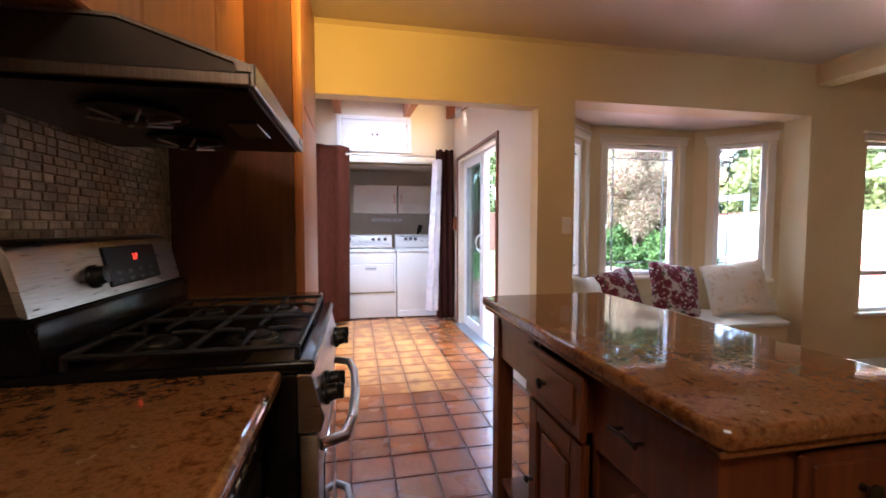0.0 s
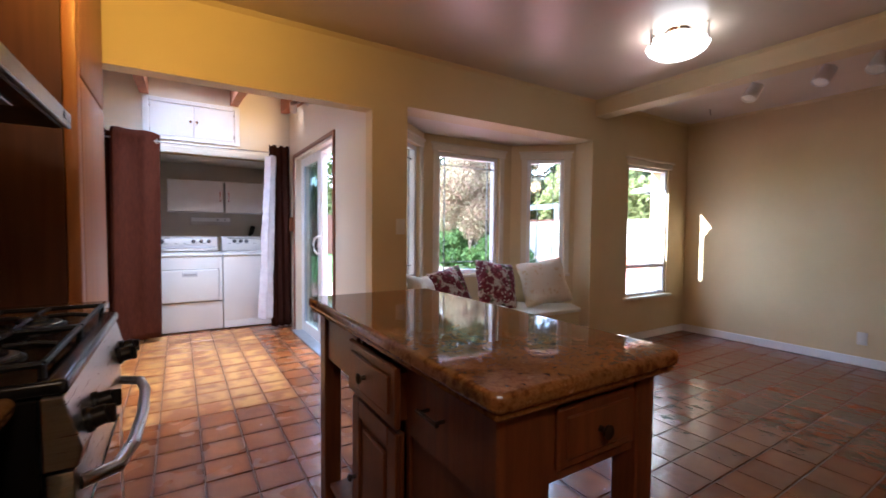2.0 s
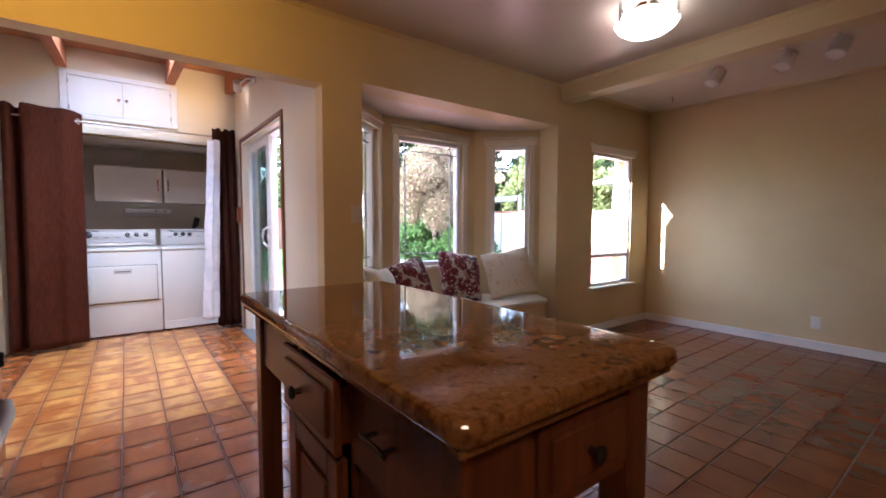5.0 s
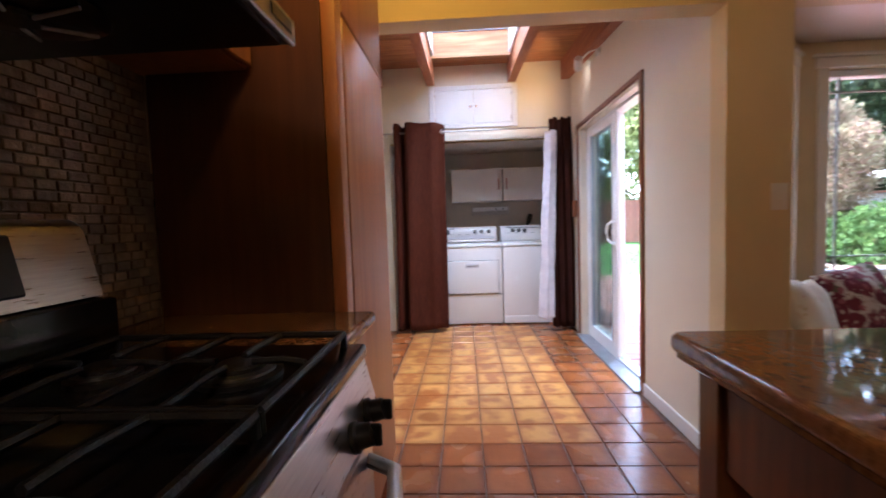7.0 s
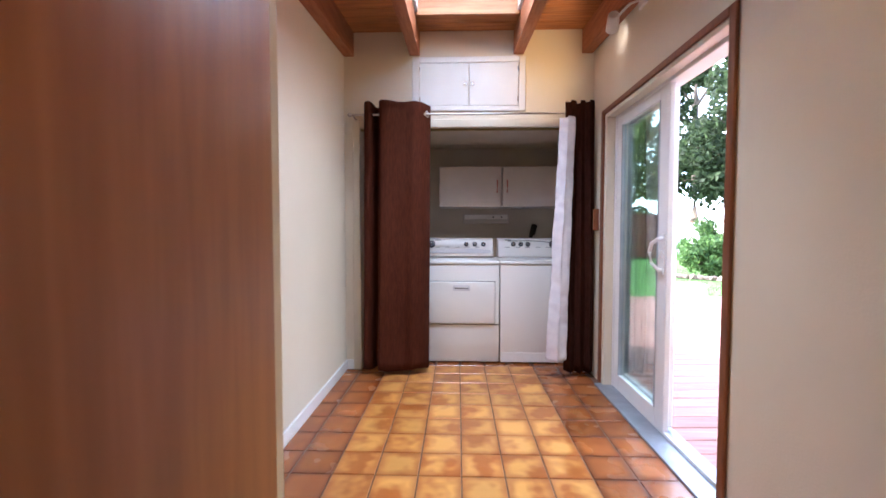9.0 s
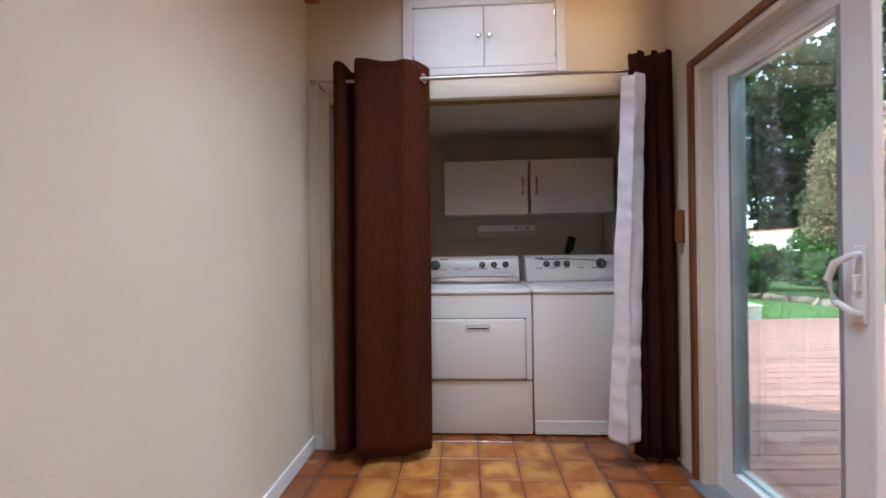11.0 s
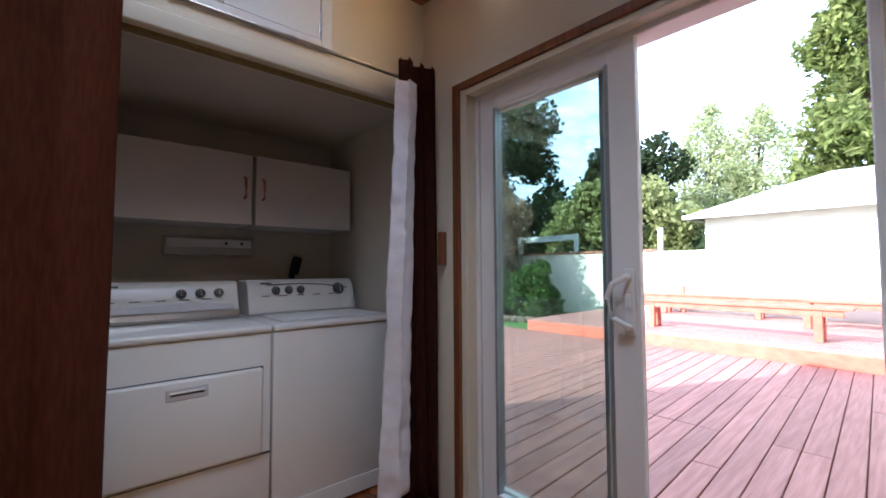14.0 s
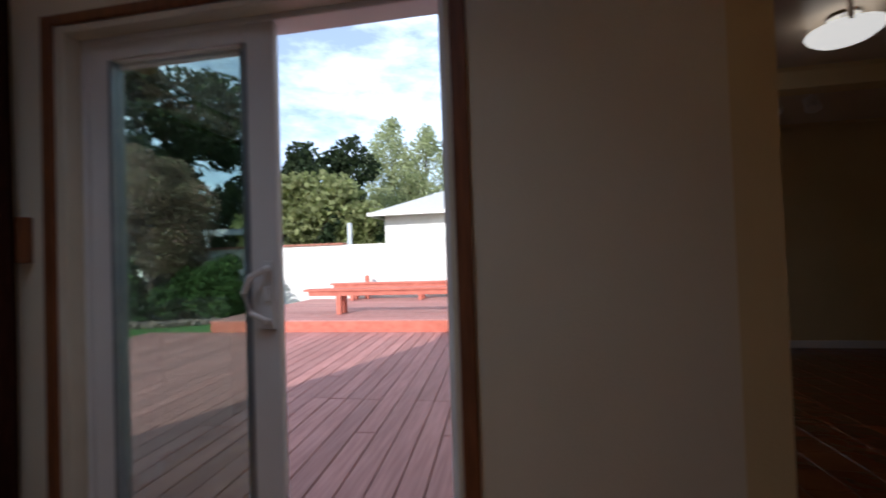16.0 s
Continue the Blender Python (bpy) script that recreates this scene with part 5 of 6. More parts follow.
# clothes dryer and washer
def laundry_machine(name, label, category, x0, washer):
    ob = thing(name, label, category, (x0, 5.915, 0))
    w, dp = 0.686, 0.68
    part("cabinet", boxm(0, w, 0.004, dp, 0.012, 0.885, 0.008, 2), APPLIANCE, ob)
    part("top", boxm(-0.001, w + 0.001, -0.006, dp, 0.886, 0.918, 0.012, 3), APPLIANCE, ob, "rounded white enamel top")
    for x in (0.05, w - 0.05):
        for y in (0.06, dp - 0.06):
            part("foot", cylm((x, y, 0), (x, y, 0.014), 0.018, None, 10), BLACKPLASTIC, ob)
    if washer:
        part("kick_panel", boxm(0.004, w - 0.004, -0.001, 0.005, 0.014, 0.098, 0.002), APPLIANCE, ob)
        lid = part("lid", boxm(0.06, w - 0.06, 0.06, 0.42, 0.9185, 0.926, 0.004), APPLIANCE, ob)
    else:
        part("front_seam", boxm(0.0, w, -0.0005, 0.005, 0.348, 0.354), KNOBGREY, ob, "dark seam across the front")
        dr = part("door", boxm(0.045, w - 0.04, -0.018, 0.003, 0.357, 0.735, 0.014, 3), APPLIANCE, ob, "wide pull-down dryer door")
        part("door_gap", boxm(0.041, w - 0.036, -0.002, 0.0035, 0.355, 0.739, 0.002), KNOBGREY, ob, "dark gap round the door")
        pull = part("door_pull", boxm(0.275, 0.425, -0.0205, -0.016, 0.655, 0.703, 0.002), CONSOLE, dr, "recessed pull plate")
        part("slot", boxm(0.29, 0.41, -0.0212, -0.0195, 0.674, 0.682, 0.0005), KNOBGREY, pull, "dark finger slot")
        part("lip", boxm(0.288, 0.412, -0.027, -0.0195, 0.683, 0.690, 0.002), APPLIANCE, pull)
    # console
    cons = part("console", prism([(0.44, 0.9185), (0.425, 0.935), (0.475, 1.085), (0.50, 1.112), (0.66, 1.112), (0.66, 0.9185)], "x", 0.02, w - 0.02, 0.006), APPLIANCE, ob, "sloping control console")
    m0 = Matrix.Translation((0, 0.449, 1.01)) @ pose(0, 0, 0, -18.4)
    knobs = ((0.17, 0.019), (0.245, 0.019), (0.315, 0.019), (0.56, 0.03)) if washer else ((0.055, 0.03), (0.40, 0.019), (0.485, 0.019), (0.57, 0.019))
    for kx, r in knobs:
        bm = lathe([(r * 1.25, 0), (r * 1.25, 0.004), (r, 0.006), (r * 0.9, 0.022), (r * 0.5, 0.024)], 20, m0 @ Matrix.Translation((kx, -0.001, 0.045)) @ pose(0, 0, 0, 90))
        kb = part("knob", bm, KNOBGREY, cons, "dark grey control knob")
        bm = boxm(kx - 0.004, kx + 0.004, -0.030, -0.022, 0.045 - r * 0.8, 0.045 + r * 0.8, 0.002)
        bm.transform(m0)
        part("pointer", bm, CHROME, cons)
    if washer:
        bm = tube([(0.12, -0.004, 0.078), (0.3, -0.004, 0.083), (0.45, -0.004, 0.075), (0.62, -0.004, 0.05)], 0.003, 6)
    else:
        bm = prism([(0.05, -0.045), (0.64, -0.045), (0.64, -0.02), (0.45, 0.0), (0.25, -0.008), (0.05, -0.032)], "y", -0.006, 0.002)
    bm.transform(m0)
    part("console_strip", bm, CONSOLE if not washer else KNOBGREY, cons, "curved trim strip")
    if not washer:
        bm = boxm(0.022, w - 0.022, -0.008, 0.004, -0.082, -0.052, 0.003)
        bm.transform(m0)
        part("console_band", bm, RODMETAL, cons, "brushed silver band below the controls")
    for k in range(5):
        bm = boxm(0.09 + k * 0.1, 0.135 + k * 0.1, -0.0026, -0.0006, 0.012, 0.016)
        bm.transform(m0)
        part("marking", bm, KNOBGREY, cons, "faint printed marking")
    bm = boxm(0.09, 0.15, -0.0026, -0.0006, 0.085, 0.093)
    bm.transform(m0)
    part("badge", bm, KNOBGREY, cons, "small dark badge")
    return ob


laundry_machine("clothes_dryer", "white front door clothes dryer beside the washer", "dryer", 0.037, False)
laundry_machine("washing_machine", "white top loading washing machine in the closet", "washing machine", 0.732, True)

for x0, x1, px, lab in ((0.117, 0.742, 0.70, "off-white laminate wall cupboard above the dryer"), (0.758, 1.364, 0.80, "off-white laminate wall cupboard above the washer")):
    wc = thing("laundry_cupboard", lab, "cupboard", (0.046, 0, -0.006), "laundry wall cupboards")
    part("body", boxm(x0, x1, 6.462, 6.818, 1.435, 1.832, 0.002), CUPBOARD, wc)
    dr = part("door", boxm(x0 + 0.001, x1 - 0.001, 6.440, 6.460, 1.433, 1.834, 0.003), CUPBOARD, wc)
    part("pull", tube([(px, 6.440, 1.58), (px, 6.415, 1.59), (px, 6.412, 1.64), (px, 6.415, 1.69), (px, 6.440, 1.70)], 0.007, 8), PINKPULL, dr, "rose coloured bow pull")
ul = thing("utility_box", "pale metal utility outlet strip above the dryer", "outlet box", (0.046, 0, 0))
part("body", boxm(0.365, 0.86, 6.79, 6.818, 1.262, 1.372, 0.006), CUPBOARD, ul)
part("cover", boxm(0.38, 0.845, 6.775, 6.789, 1.31, 1.362, 0.006), WHITE, ul)
for x in (0.69, 0.78):
    part("tap", cylm((x, 6.774, 1.335), (x, 6.76, 1.335), 0.009, None, 10), KNOBGREY, ul)
bz = thing("hand_brush", "black handled brush standing behind the washer console", "brush", (1.14, 6.735, 1.112))
part("head", boxm(-0.032, 0.032, -0.018, 0.018, 0.03, 0.15, 0.014, 3), BLACKPLASTIC, bz)
part("handle", boxm(-0.028, 0.012, -0.012, 0.012, 0.0, 0.04, 0.006), BLACKPLASTIC, bz)
bz.rotation_euler = (0, radians(14), 0)

# reddish block on the door casing and the lit spotlight by the beam
solid("wall_bracket", boxm(LX1 - 0.045, LX1 - 0.001, 5.535, 5.56, 1.19, 1.36, 0.004), REDWOODTRIM, "small reddish wood tie-back block beside the door", "bracket")
sp = thing("wall_spotlight", "small white spotlight fixed by the ceiling beam, lit", "spotlight", (LX1 - 0.001, 4.78, 2.565))
part("base", boxm(-0.02, 0, -0.05, 0.05, -0.045, 0.045, 0.006), WHITE, sp)
part("arm", tube([(-0.02, 0, 0), (-0.07, 0.04, -0.005), (-0.10, 0.16, -0.02)], 0.008, 8), WHITE, sp)
ms = Matrix.Translation((-0.11, 0.22, -0.035)) @ pose(0, 0, 0, -112, 0, -14)
part("can", lathe([(0.030, -0.07), (0.036, -0.06), (0.040, 0.05), (0.036, 0.055), (0.034, 0.045)], 20, ms), WHITE, sp)
part("lamp_face", lathe([(0.033, 0.046), (0.033, 0.05), (0.02, 0.051)], 20, ms), LAMPWARM, sp, "glowing lamp face")
spl = new("wall_spot_light", bpy.data.lights.new("wall_spot_light", "SPOT"))
spl.data.energy, spl.data.color, spl.data.shadow_soft_size = 1.8, (1.0, 0.60, 0.20), 0.03
spl.data.spot_size, spl.data.spot_blend = radians(150), 1.0
spl.matrix_world = look((LX1 - 0.15, 5.10, 2.50), (0.2, 5.72, 2.45), 0)

# ---- outdoors ----
setting("ground", boxm(-300, 400, -300, 400, -0.6, -0.16), GRASS, "green lawn reaching to the horizon")
DZ = -0.10
deck = thing("deck_structure", "weathered red stained timber deck outside the sliding door", "deck", (0, 0, 0), "", "structure")
part("joists", boxm(1.63, 7.2, 3.25, 10.6, DZ - 0.055, DZ - 0.036), FENCEWOOD, deck)
rng_b = random.Random(5)


def board_mesh(length, w, h):
    return mesh_of("board", boxm(-length / 2, length / 2, -w / 2, w / 2, -h, 0, 0.004), DECKWOOD)


board_long = {}
for k in range(44):                        # boards run slightly askew to the house
    y = 3.4375 + k * 0.163
    cut = 1.64 + rng_b.choice((1.5, 2.2, 2.9, 3.7))
    for a, b in ((1.64, cut - 0.003), (cut + 0.003, 7.195)):
        ln = round(b - a, 2)
        if ln not in board_long:
            board_long[ln] = board_mesh(ln, 0.155, 0.035)
        ob = new("deck_board", board_long[ln])
        ob.parent = deck
        ob.location = ((a + b) / 2, y + 0.049 * ((a + b) / 2 - 3), DZ + rng_b.uniform(-0.0015, 0.0015))
        ob.rotation_euler = (0, 0, 0.049)
plat = thing("deck_platform", "raised red stained deck platform with a painted fascia", "deck", (0, 0, 0), "", "structure")
part("fascia", boxm(7.2, 7.23, -3.0, 9.45, -0.15, 0.085, 0.004), DECKRED, plat, "red painted fascia board")
part("fascia", boxm(7.23, 11.2, 9.42, 9.45, -0.15, 0.085, 0.004), DECKRED, plat, "red painted fascia board")
pm = mesh_of("board", boxm(-0.069, 0.069, -6.235, 6.235, -0.035, 0, 0.004), DECKWOOD)
for k in range(27):
    ob = new("platform_board", pm)
    ob.parent = plat
    ob.location = (7.275 + k * 0.145, 3.225, 0.11 + rng_b.uniform(-0.001, 0.001))
part("joists", boxm(7.235, 11.15, -3.0, 9.41, -0.15, 0.0745), FENCEWOOD, plat)


def bench(x0, x1, y0, y1, z, legs, label):
    ob = thing("garden_bench", label, "bench", ((x0 + x1) / 2, (y0 + y1) / 2, 0.11), "deck benches")
    cx, cy = (x0 + x1) / 2, (y0 + y1) / 2
    n = 3
    w = (x1 - x0) / n
    for k in range(n):
        part("seat_plank", boxm(x0 + k * w - cx + 0.004, x0 + (k + 1) * w - cx - 0.004, y0 - cy, y1 - cy, z - 0.05 - 0.04, z - 0.05, 0.004), DECKRED, ob)
    part("rail", boxm(x0 - cx + 0.03, x0 - cx + 0.07, y0 - cy + 0.1, y1 - cy - 0.1, z - 0.05 - 0.13, z - 0.05 - 0.041, 0.003), DECKRED, ob)
    for ly in legs:
        part("leg", boxm(x0 - cx + 0.02, x0 - cx + 0.11, ly - cy - 0.05, ly - cy + 0.05, 0, z - 0.05 - 0.131 + 0.09, 0.004), DECKRED, ob)
        part("leg", boxm(x1 - cx - 0.11, x1 - cx - 0.02, ly - cy - 0.05, ly - cy + 0.05, 0, z - 0.091, 0.004), DECKRED, ob)
    return ob


bench(7.88, 8.24, 4.58, 7.95, 0.54, (4.95, 7.22), "long red stained plank bench on the raised deck")
bench(10.45, 10.85, 2.0, 8.6, 0.50, (2.6, 4.4, 6.2, 8.0), "red stained bench along the garden wall")
bench(9.5, 9.9, 1.5, 5.3, 0.54, (2.2, 5.3), "red stained plank bench on the far deck")
post = thing("deck_post", "short red stained post behind the bench", "post", (10.95, 7.75, 0.11))
part("shaft", boxm(-0.05, 0.05, -0.05, 0.05, 0, 0.62, 0.006), DECKRED, post)
stp = thing("garden_step", "pale timber step box at the edge of the lawn", "step", (5.0, 11.05, -0.16))
part("tread", boxm(-0.42, 0.42, -0.2, 0.2, 0.22, 0.26, 0.004), TRIMW, stp)
part("riser", boxm(-0.40, 0.40, -0.18, 0.18, 0, 0.219, 0.003), TRIMW, stp)

gw = thing("garden_wall", "white stucco garden wall with a brick cap", "garden wall", (0, 0, 0))
part("wall", boxm(11.2, 11.42, -8, 26, -0.2, 1.58), STUCCO, gw)
verts, faces = [], []
capm = mesh_of("cap_brick", boxm(-0.15, 0.15, -0.094, 0.094, 0, 0.06, 0.006), BRICKCAP)
for k in range(90):
    ob = new("cap_brick", capm)
    ob.parent = gw
    ob.location = (11.31, 8.6 + k * 0.2, 1.581)

gar = thing("garage", "white stucco garage with a pale hipped shingle roof", "garage", (0, 0, 0))
part("wall", boxm(12.3, 18.2, -4.0, 7.64, -0.2, 2.50), STUCCO, gar)
bm = bmesh.new()
ev = [bm.verts.new(p) for p in ((11.9, -4.5, 2.49), (18.7, -4.5, 2.49), (18.7, 8.02, 2.49), (11.9, 8.02, 2.49))]
rd = [bm.verts.new(p) for p in ((15.3, -1.0, 3.74), (15.3, 5.51, 3.74))]
for f in ((ev[0], ev[3], rd[1], rd[0]), (ev[1], ev[2], rd[1], rd[0]), (ev[3], ev[2], rd[1]), (ev[0], ev[1], rd[0]), (ev[0], ev[1], ev[2], ev[3])):
    bm.faces.new(f)
bmesh.ops.recalc_face_normals(bm, faces=bm.faces)
part("roof", bm, ROOFING, gar)
part("fascia", boxm(11.86, 11.9, -4.5, 8.02, 2.40, 2.50, 0.004), STUCCO, gar)
part("fascia", boxm(11.9, 18.7, 8.02, 8.05, 2.40, 2.50, 0.004), STUCCO, gar)
tre = thing("grey_trellis", "grey painted post and rail behind the garden wall", "trellis", (12.0, 9.98, 0.1))
for y in (-1.35, 1.2, 3.4):
    part("post", boxm(-0.05, 0.05, y - 0.06, y + 0.06, 0, 2.15, 0.004), GREYPAINT, tre)
part("rail", boxm(-0.03, 0.03, 1.2, 4.4, 1.95, 2.14, 0.003), GREYPAINT, tre)

fen = thing("back_fence", "redwood board fence at the end of the lawn", "fence", (0, 24.0, -0.16))
fm = mesh_of("fence_board", boxm(-0.068, 0.068, -0.012, 0.012, 0, 2.2, 0.003), FENCEWOOD)
for k in range(110):
    ob = new("fence_board", fm)
    ob.parent = fen
    ob.location = (-5 + k * 0.145, 0.0, rng_b.uniform(-0.02, 0.02))
part("rail", boxm(-5, 11, 0.013, 0.05, 1.6, 1.7), FENCEWOOD, fen)
part("rail", boxm(-5, 11, 0.013, 0.05, 0.4, 0.5), FENCEWOOD, fen)


def leaves(name, parent, blobs, count, size, material, seedv, aspect=1.6, droop=0.0):
    """Many small bent leaves spread through rough clumps."""
    r = np.random.RandomState(seedv)
    wts = np.array([b[3] ** 2 for b in blobs])
    wts = wts / wts.sum()
    which = r.choice(len(blobs), count, p=wts)
    cen = np.array([b[:3] for b in blobs])[which]
    rad = np.array([b[3] for b in blobs])[which]
    d = r.normal(size=(count, 3))
    d /= np.linalg.norm(d, axis=1)[:, None]
    pos = cen + d * (rad * (0.35 + 0.7 * r.rand(count) ** 0.6))[:, None]
    pos[:, 2] -= droop * r.rand(count)
    a = r.normal(size=(count, 3))
    a[:, 2] -= droop
    a /= np.linalg.norm(a, axis=1)[:, None]
    b = np.cross(a, r.normal(size=(count, 3)))
    b /= np.linalg.norm(b, axis=1)[:, None]
    n = np.cross(a, b)
    s = (size * (0.6 + 0.8 * r.rand(count)))[:, None]
    v = np.stack([pos - a * s * aspect / 2, pos + b * s * 0.5 + n * s * 0.12, pos + a * s * aspect / 2, pos - b * s * 0.5 + n * s * 0.12], axis=1).reshape(-1, 3)
    idx = np.arange(count) * 4
    f = np.stack([idx, idx + 1, idx + 2, idx + 3], axis=1)
    return raw(name, v.tolist(), f.tolist(), material, parent)


def tree(label, at, height, trunk_r, blobs, count, size, leaf_mat, seedv, aspect=1.6, name="tree", cat="tree", low=0.35, droop=0.0):
    ob = thing(name, label, cat, at)
    r = random.Random(seedv)
    part("trunk", tube([(0.06 * math.sin(k), 0.05 * math.cos(k * 1.7), height * k / 6) for k in range(7)], lambda u: trunk_r * (1 - 0.75 * u) * (1 + 0.4 * max(0, 0.15 - u)), 10), BARK, ob)
    for b in blobs[::max(1, len(blobs) // 9)]:
        z0 = min(height * (low + 0.4 * r.random()), b[2])
        mid = Vector((b[0] * 0.45, b[1] * 0.45, (z0 + b[2]) / 2 + 0.1))
        part("limb", tube([(0, 0, z0), mid, (b[0], b[1], b[2])], lambda u: trunk_r * 0.4 * (1 - 0.8 * u), 7), BARK, ob)
    leaves("crown", ob, blobs, count, size, leaf_mat, seedv, aspect, droop)
    return ob


def cloud(seedv, n, rx, ry, z0, z1, r0, r1):
    r = random.Random(seedv)
    out = []
    for _ in range(n):
        a, q = r.random() * 2 * math.pi, math.sqrt(r.random())
        t = r.random()
        taper = math.sin(math.pi * (0.18 + 0.74 * t)) ** 0.6
        out.append((rx * q * math.cos(a) * taper, ry * q * math.sin(a) * taper, z0 + (z1 - z0) * t, r.uniform(r0, r1)))
    return out


def spire(seedv, n, rbase, z0, z1, r0):
    r = random.Random(seedv)
    out = []
    for k in range(n):
        t = (k + r.random()) / n
        w = rbase * (1 - t) ** 0.8 + 0.1
        a = r.random() * 2 * math.pi
        q = math.sqrt(r.random())
        out.append((w * q * math.cos(a), w * q * math.sin(a), z0 + (z1 - z0) * t, r0 * (0.5 + 0.8 * (1 - t))))
    return out


G = -0.16
tree("large dark evergreen oak beyond the garden wall", (19.5, 21.0, G), 9.5, 0.35, cloud(11, 46, 4.2, 4.6, 2.2, 11.2, 0.7, 1.5), 18000, 0.2, LEAF_DARK, 11)
tree("dark evergreen oak with a broad crown", (14.5, 21.5, G), 7.5, 0.3, cloud(12, 36, 3.4, 3.6, 1.6, 9.0, 0.6, 1.2), 14000, 0.17, LEAF_DARK, 12)
tree("dark oak behind the garage hedge", (22.0, 13.9, G), 6.5, 0.26, cloud(13, 40, 2.8, 3.0, 2.0, 7.4, 0.6, 1.0), 12000, 0.19, LEAF_DARK, 13)
tree("pale slender poplar behind the garage", (30, 12.6, G), 10, 0.18, spire(14, 120, 5.2, 2.2, 11.4, 0.85), 16000, 0.13, LEAF_LIGHT, 14)
tree("pale slender poplar behind the garage roof", (30, 10.1, G), 9.5, 0.18, spire(15, 120, 5.2, 2.0, 10.7, 0.85), 16000, 0.13, LEAF_LIGHT, 15)
tree("tall drooping conifer behind the garage", (25, 5.2, G), 19, 0.4, spire(16, 70, 3.0, 2.5, 20, 0.9), 22000, 0.16, LEAF_CONIFER, 16, 2.6, droop=0.5)
tree("green tree by the back fence", (9.2, 26.5, G), 6.0, 0.22, cloud(17, 34, 3.0, 2.4, 1.8, 8.5, 0.6, 1.1), 8000, 0.2, LEAF_VINE, 17)
tree("dark tree behind the back fence", (1.5, 28, G), 7.0, 0.25, cloud(18, 34, 4.0, 2.4, 1.8, 9.5, 0.7, 1.2), 7000, 0.25, LEAF_DARK, 18)
tree("tall dark tree in the far corner", (25, 33, G), 11.0, 0.35, cloud(19, 40, 6.0, 5.0, 1.8, 14, 1.0, 1.8), 9000, 0.35, LEAF_DARK, 19)
tree("feathery tall gum tree in the distance", (15.5, 30, G), 13.0, 0.3, cloud(20, 40, 3.6, 3.4, 4.0, 15, 0.5, 1.0), 7500, 0.2, LEAF_DARK, 20, 2.2)
tree("broad leaved vine hedge behind the garden wall", (13.2, 10.6, G), 2.9, 0.1, cloud(21, 56, 0.8, 2.6, 1.2, 3.8, 0.35, 0.6), 9500, 0.15, LEAF_VINE, 21, 1.2, "vine_hedge", "hedge", 0.2)
tree("rosy grey rounded shrub with fine leaves", (9.4, 12.9, G), 1.7, 0.09, cloud(22, 46, 1.3, 1.3, 1.45, 3.75, 0.4, 0.6), 42000, 0.036, LEAF_ROSE, 22, 3.2, "rose_shrub", "shrub", 0.3)
for k, (x, y, h, w) in enumerate(((9.2, 10.9, 1.15, 0.7), (10.1, 11.3, 1.3, 0.75), (9.2, 11.9, 1.0, 0.7), (10.4, 12.6, 1.3, 0.7), (8.3, 12.9, 0.95, 0.7), (7.4, 14.6, 1.1, 0.85), (10.3, 15.6, 1.4, 0.8), (8.6, 16.0, 1.2, 0.9), (10.6, 14.0, 1.6, 0.8), (10.7, 17.2, 1.7, 0.9), (9.9, 18.8, 1.6, 1.0), (9.95, 14.5, 1.8, 0.9), (10.85, 15.9, 1.8, 0.8), (10.6, 13.3, 1.5, 0.7))):
    tree("leafy green shrub in the border", (x, y, G), h * 0.7, 0.035, cloud(30 + k, 16, w * 0.75, w * 0.75, 0.18, h, 0.2, 0.34), 2600, 0.075, LEAF_BUSH, 30 + k, 1.5, "garden_shrub", "shrub", 0.1)
bor = thing("stone_border", "row of rough reddish border stones round the bed", "stone border", (0, 0, G))
for k in range(34):
    t = k / 33
    bm = bmesh.new()
    bmesh.ops.create_icosphere(bm, subdivisions=1, radius=0.16)
    for v in bm.verts:
        v.co = Vector((v.co.x * 1.25, v.co.y * 0.9, v.co.z * 0.75)) * (0.8 + 0.45 * noise.noise(v.co * 6 + Vector((k * 3.1, 0, 0))))
    bm.transform(pose(6.3 + 2.6 * t + 0.35 * math.sin(t * 5), 14.8 - t * 4.3, 0.06, 0, 0, k * 47))
    part("stone", bm, STONE, bor)
gr = np.random.RandomState(3)
n = 9000
px, py = gr.uniform(1.8, 11.0, n), gr.uniform(10.65, 17.5, n)
ang, hh = gr.rand(n) * 6.283, gr.uniform(0.03, 0.075, n)
v = np.empty((n, 3, 3))
v[:, 0] = np.stack([px - 0.006 * np.cos(ang), py - 0.006 * np.sin(ang), np.full(n, G)], 1)
v[:, 1] = np.stack([px + 0.006 * np.cos(ang), py + 0.006 * np.sin(ang), np.full(n, G)], 1)
v[:, 2] = np.stack([px + gr.normal(0, 0.02, n), py + gr.normal(0, 0.02, n), G + hh], 1)
gob = raw("grass_blades", v.reshape(-1, 3).tolist(), np.arange(n * 3).reshape(-1, 3).tolist(), LEAF_BUSH)
tagged(gob, "short green grass blades of the lawn", "grass", "", "stuff")

# ---- pieces of floor and backsplash ----
def tile_mesh(name, material, h):
    return mesh_of(name, boxm(-h, h, -h, h, -0.012, 0, 0.003), material)


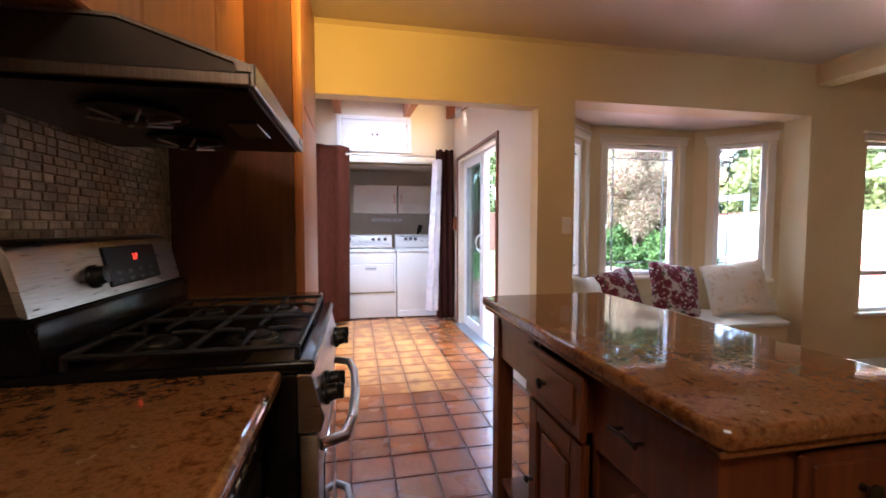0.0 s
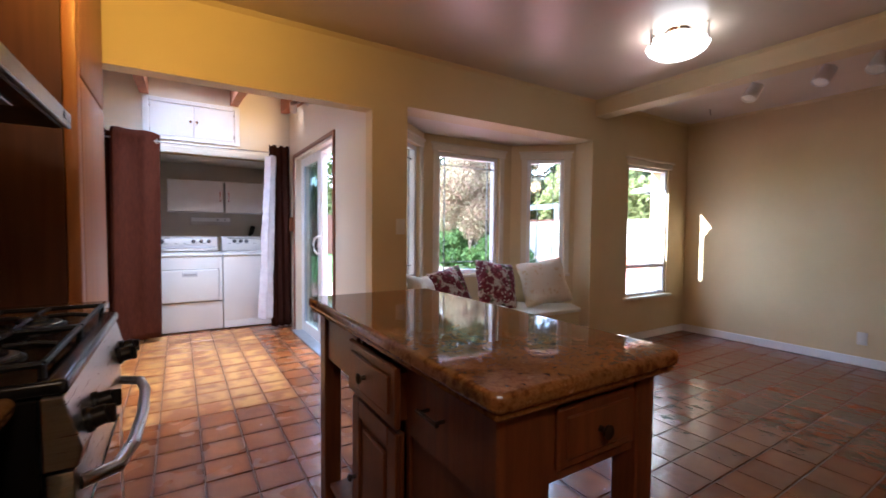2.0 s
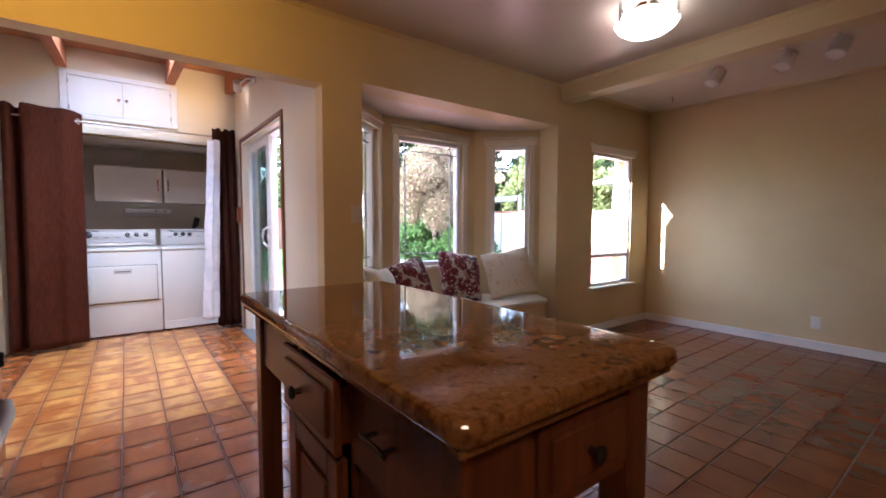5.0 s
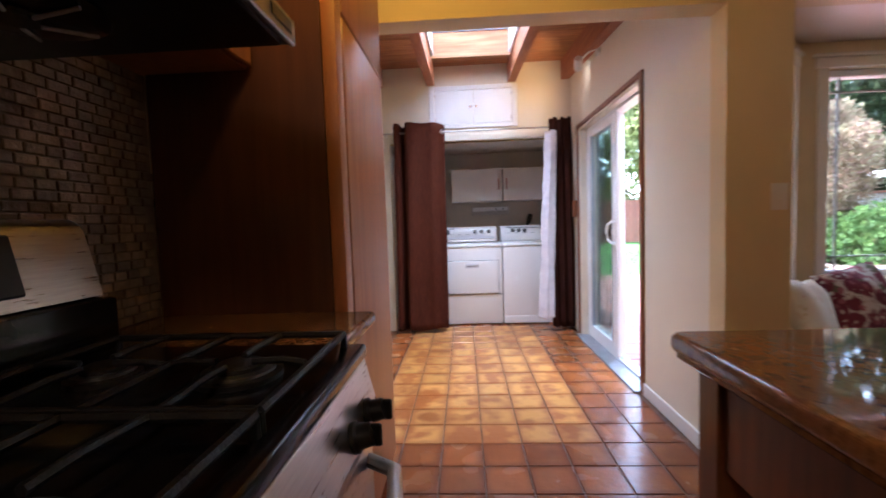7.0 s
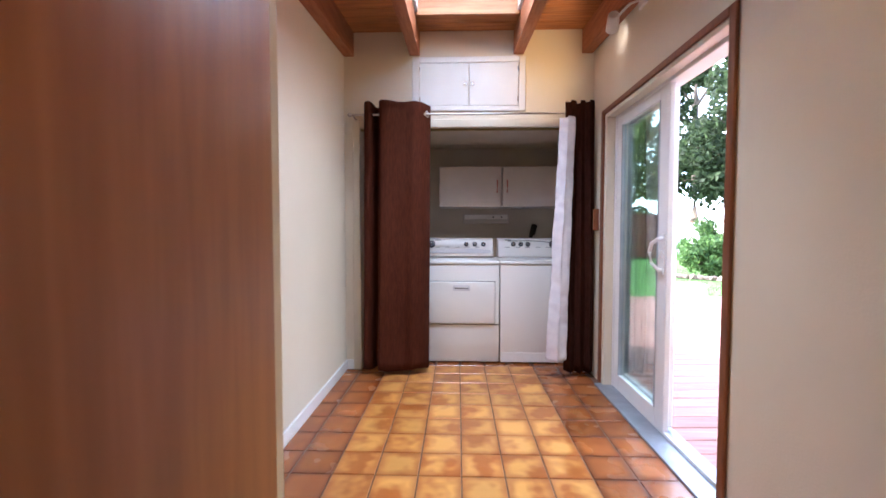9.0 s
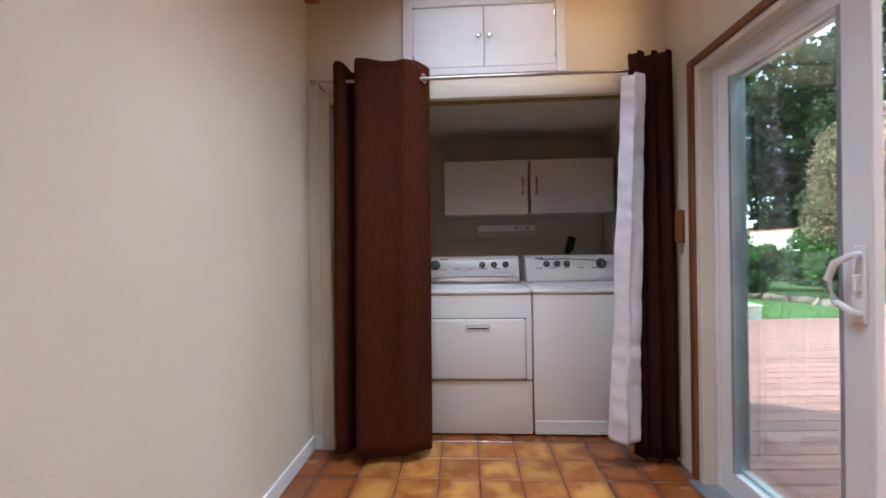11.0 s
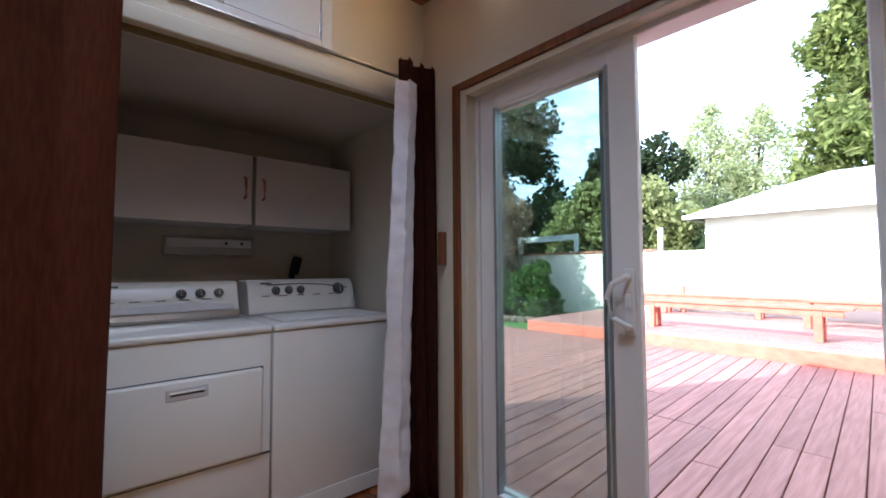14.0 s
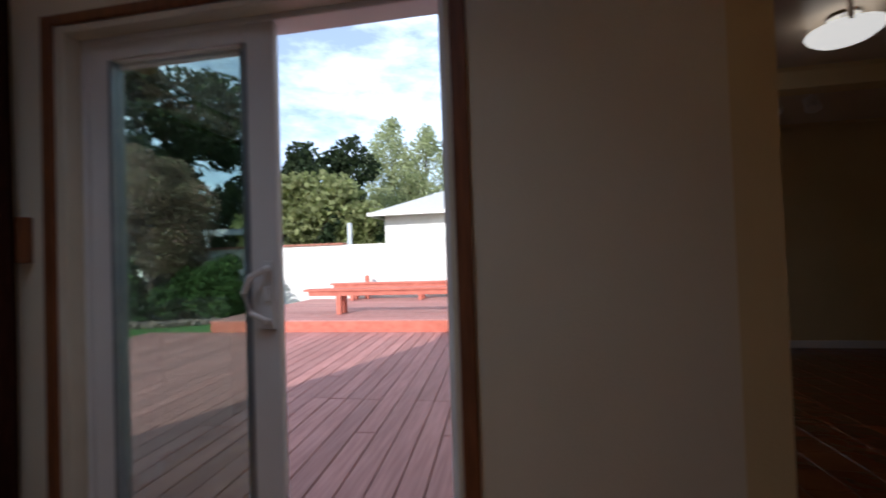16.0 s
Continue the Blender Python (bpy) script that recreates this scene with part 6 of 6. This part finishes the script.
half = P / 2 - 0.0030
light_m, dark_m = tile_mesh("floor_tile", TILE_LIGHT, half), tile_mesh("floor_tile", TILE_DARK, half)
flr = thing("floor", "square terracotta tile floor with grey grout", "floor", (0, 0, 0), "", "structure")
rt = random.Random(9)
verts, faces = [], []
unit = [((-1, -1, 0), (1, -1, 0), (1, 1, 0), (-1, 1, 0))]
for i in range(-3, 28):
    for j in range(-27, 14):
        cx, cy = TX0 + (i + 0.5) * P, TY0 + (j + 0.5) * P
        if cy > 3.15:
            if not (LX0 - 0.05 < cx < LX1 - 0.02 and cy < 6.2):
                continue
        elif not (KX0 < cx < KX1 + 0.08 and cy > KY0):
            continue
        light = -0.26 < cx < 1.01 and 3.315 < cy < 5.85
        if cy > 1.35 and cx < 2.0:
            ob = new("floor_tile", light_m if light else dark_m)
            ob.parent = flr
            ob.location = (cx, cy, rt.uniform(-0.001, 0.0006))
            ob.rotation_euler = (rt.gauss(0, 0.003), rt.gauss(0, 0.003), rt.choice((0, 1, 2, 3)) * math.pi / 2)
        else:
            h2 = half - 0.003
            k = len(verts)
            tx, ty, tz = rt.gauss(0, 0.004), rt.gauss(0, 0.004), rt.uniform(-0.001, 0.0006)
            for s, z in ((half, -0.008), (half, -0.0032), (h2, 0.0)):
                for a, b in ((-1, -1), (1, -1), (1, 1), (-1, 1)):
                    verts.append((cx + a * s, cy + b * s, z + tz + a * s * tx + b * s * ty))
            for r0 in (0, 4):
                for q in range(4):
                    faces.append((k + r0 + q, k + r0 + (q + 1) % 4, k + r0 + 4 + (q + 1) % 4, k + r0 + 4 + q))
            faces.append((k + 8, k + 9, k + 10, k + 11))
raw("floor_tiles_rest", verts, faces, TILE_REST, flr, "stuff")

bt_m = [mesh_of("mosaic_tile", boxm(0, 0.007, -w / 2, w / 2, -0.0115, 0.0115, 0.0022), BRICKTILE) for w in (0.040, 0.047, 0.053)]
verts, faces = [], []
count = 0
rb = random.Random(4)
for row in range(34):
    z = 0.933 + row * 0.0255
    if z > 1.63:
        break
    y = -0.4 + rb.uniform(0, 0.05)
    while y < 2.33:
        w = rb.choice((0.040, 0.047, 0.053))
        yc = y + w / 2
        if yc > 0.9 and 1.2 < z < 1.56 and count < 300:
            ob = new("mosaic_tile", bt_m[(0.040, 0.047, 0.053).index(w)])
            ob.parent = bs
            ob.location = (KX0 + 0.0055 + rb.uniform(-0.0015, 0.0015), yc, z)
            count += 1
        else:
            k = len(verts)
            d = 0.0125 + rb.uniform(-0.0015, 0.0015)
            for x, s in ((0.004, 1.0), (d - 0.002, 1.0), (d, 0.9)):
                for a, b in ((-1, -1), (1, -1), (1, 1), (-1, 1)):
                    verts.append((KX0 + x, yc + a * w / 2 * s, z + b * 0.0115 * s))
            for r0 in (0, 4):
                for q in range(4):
                    faces.append((k + r0 + q, k + r0 + (q + 1) % 4, k + r0 + 4 + (q + 1) % 4, k + r0 + 4 + q))
            faces.append((k + 8, k + 9, k + 10, k + 11))
        y += w + 0.0028
raw("mosaic_rest", verts, faces, BRICKREST, bs, "stuff")
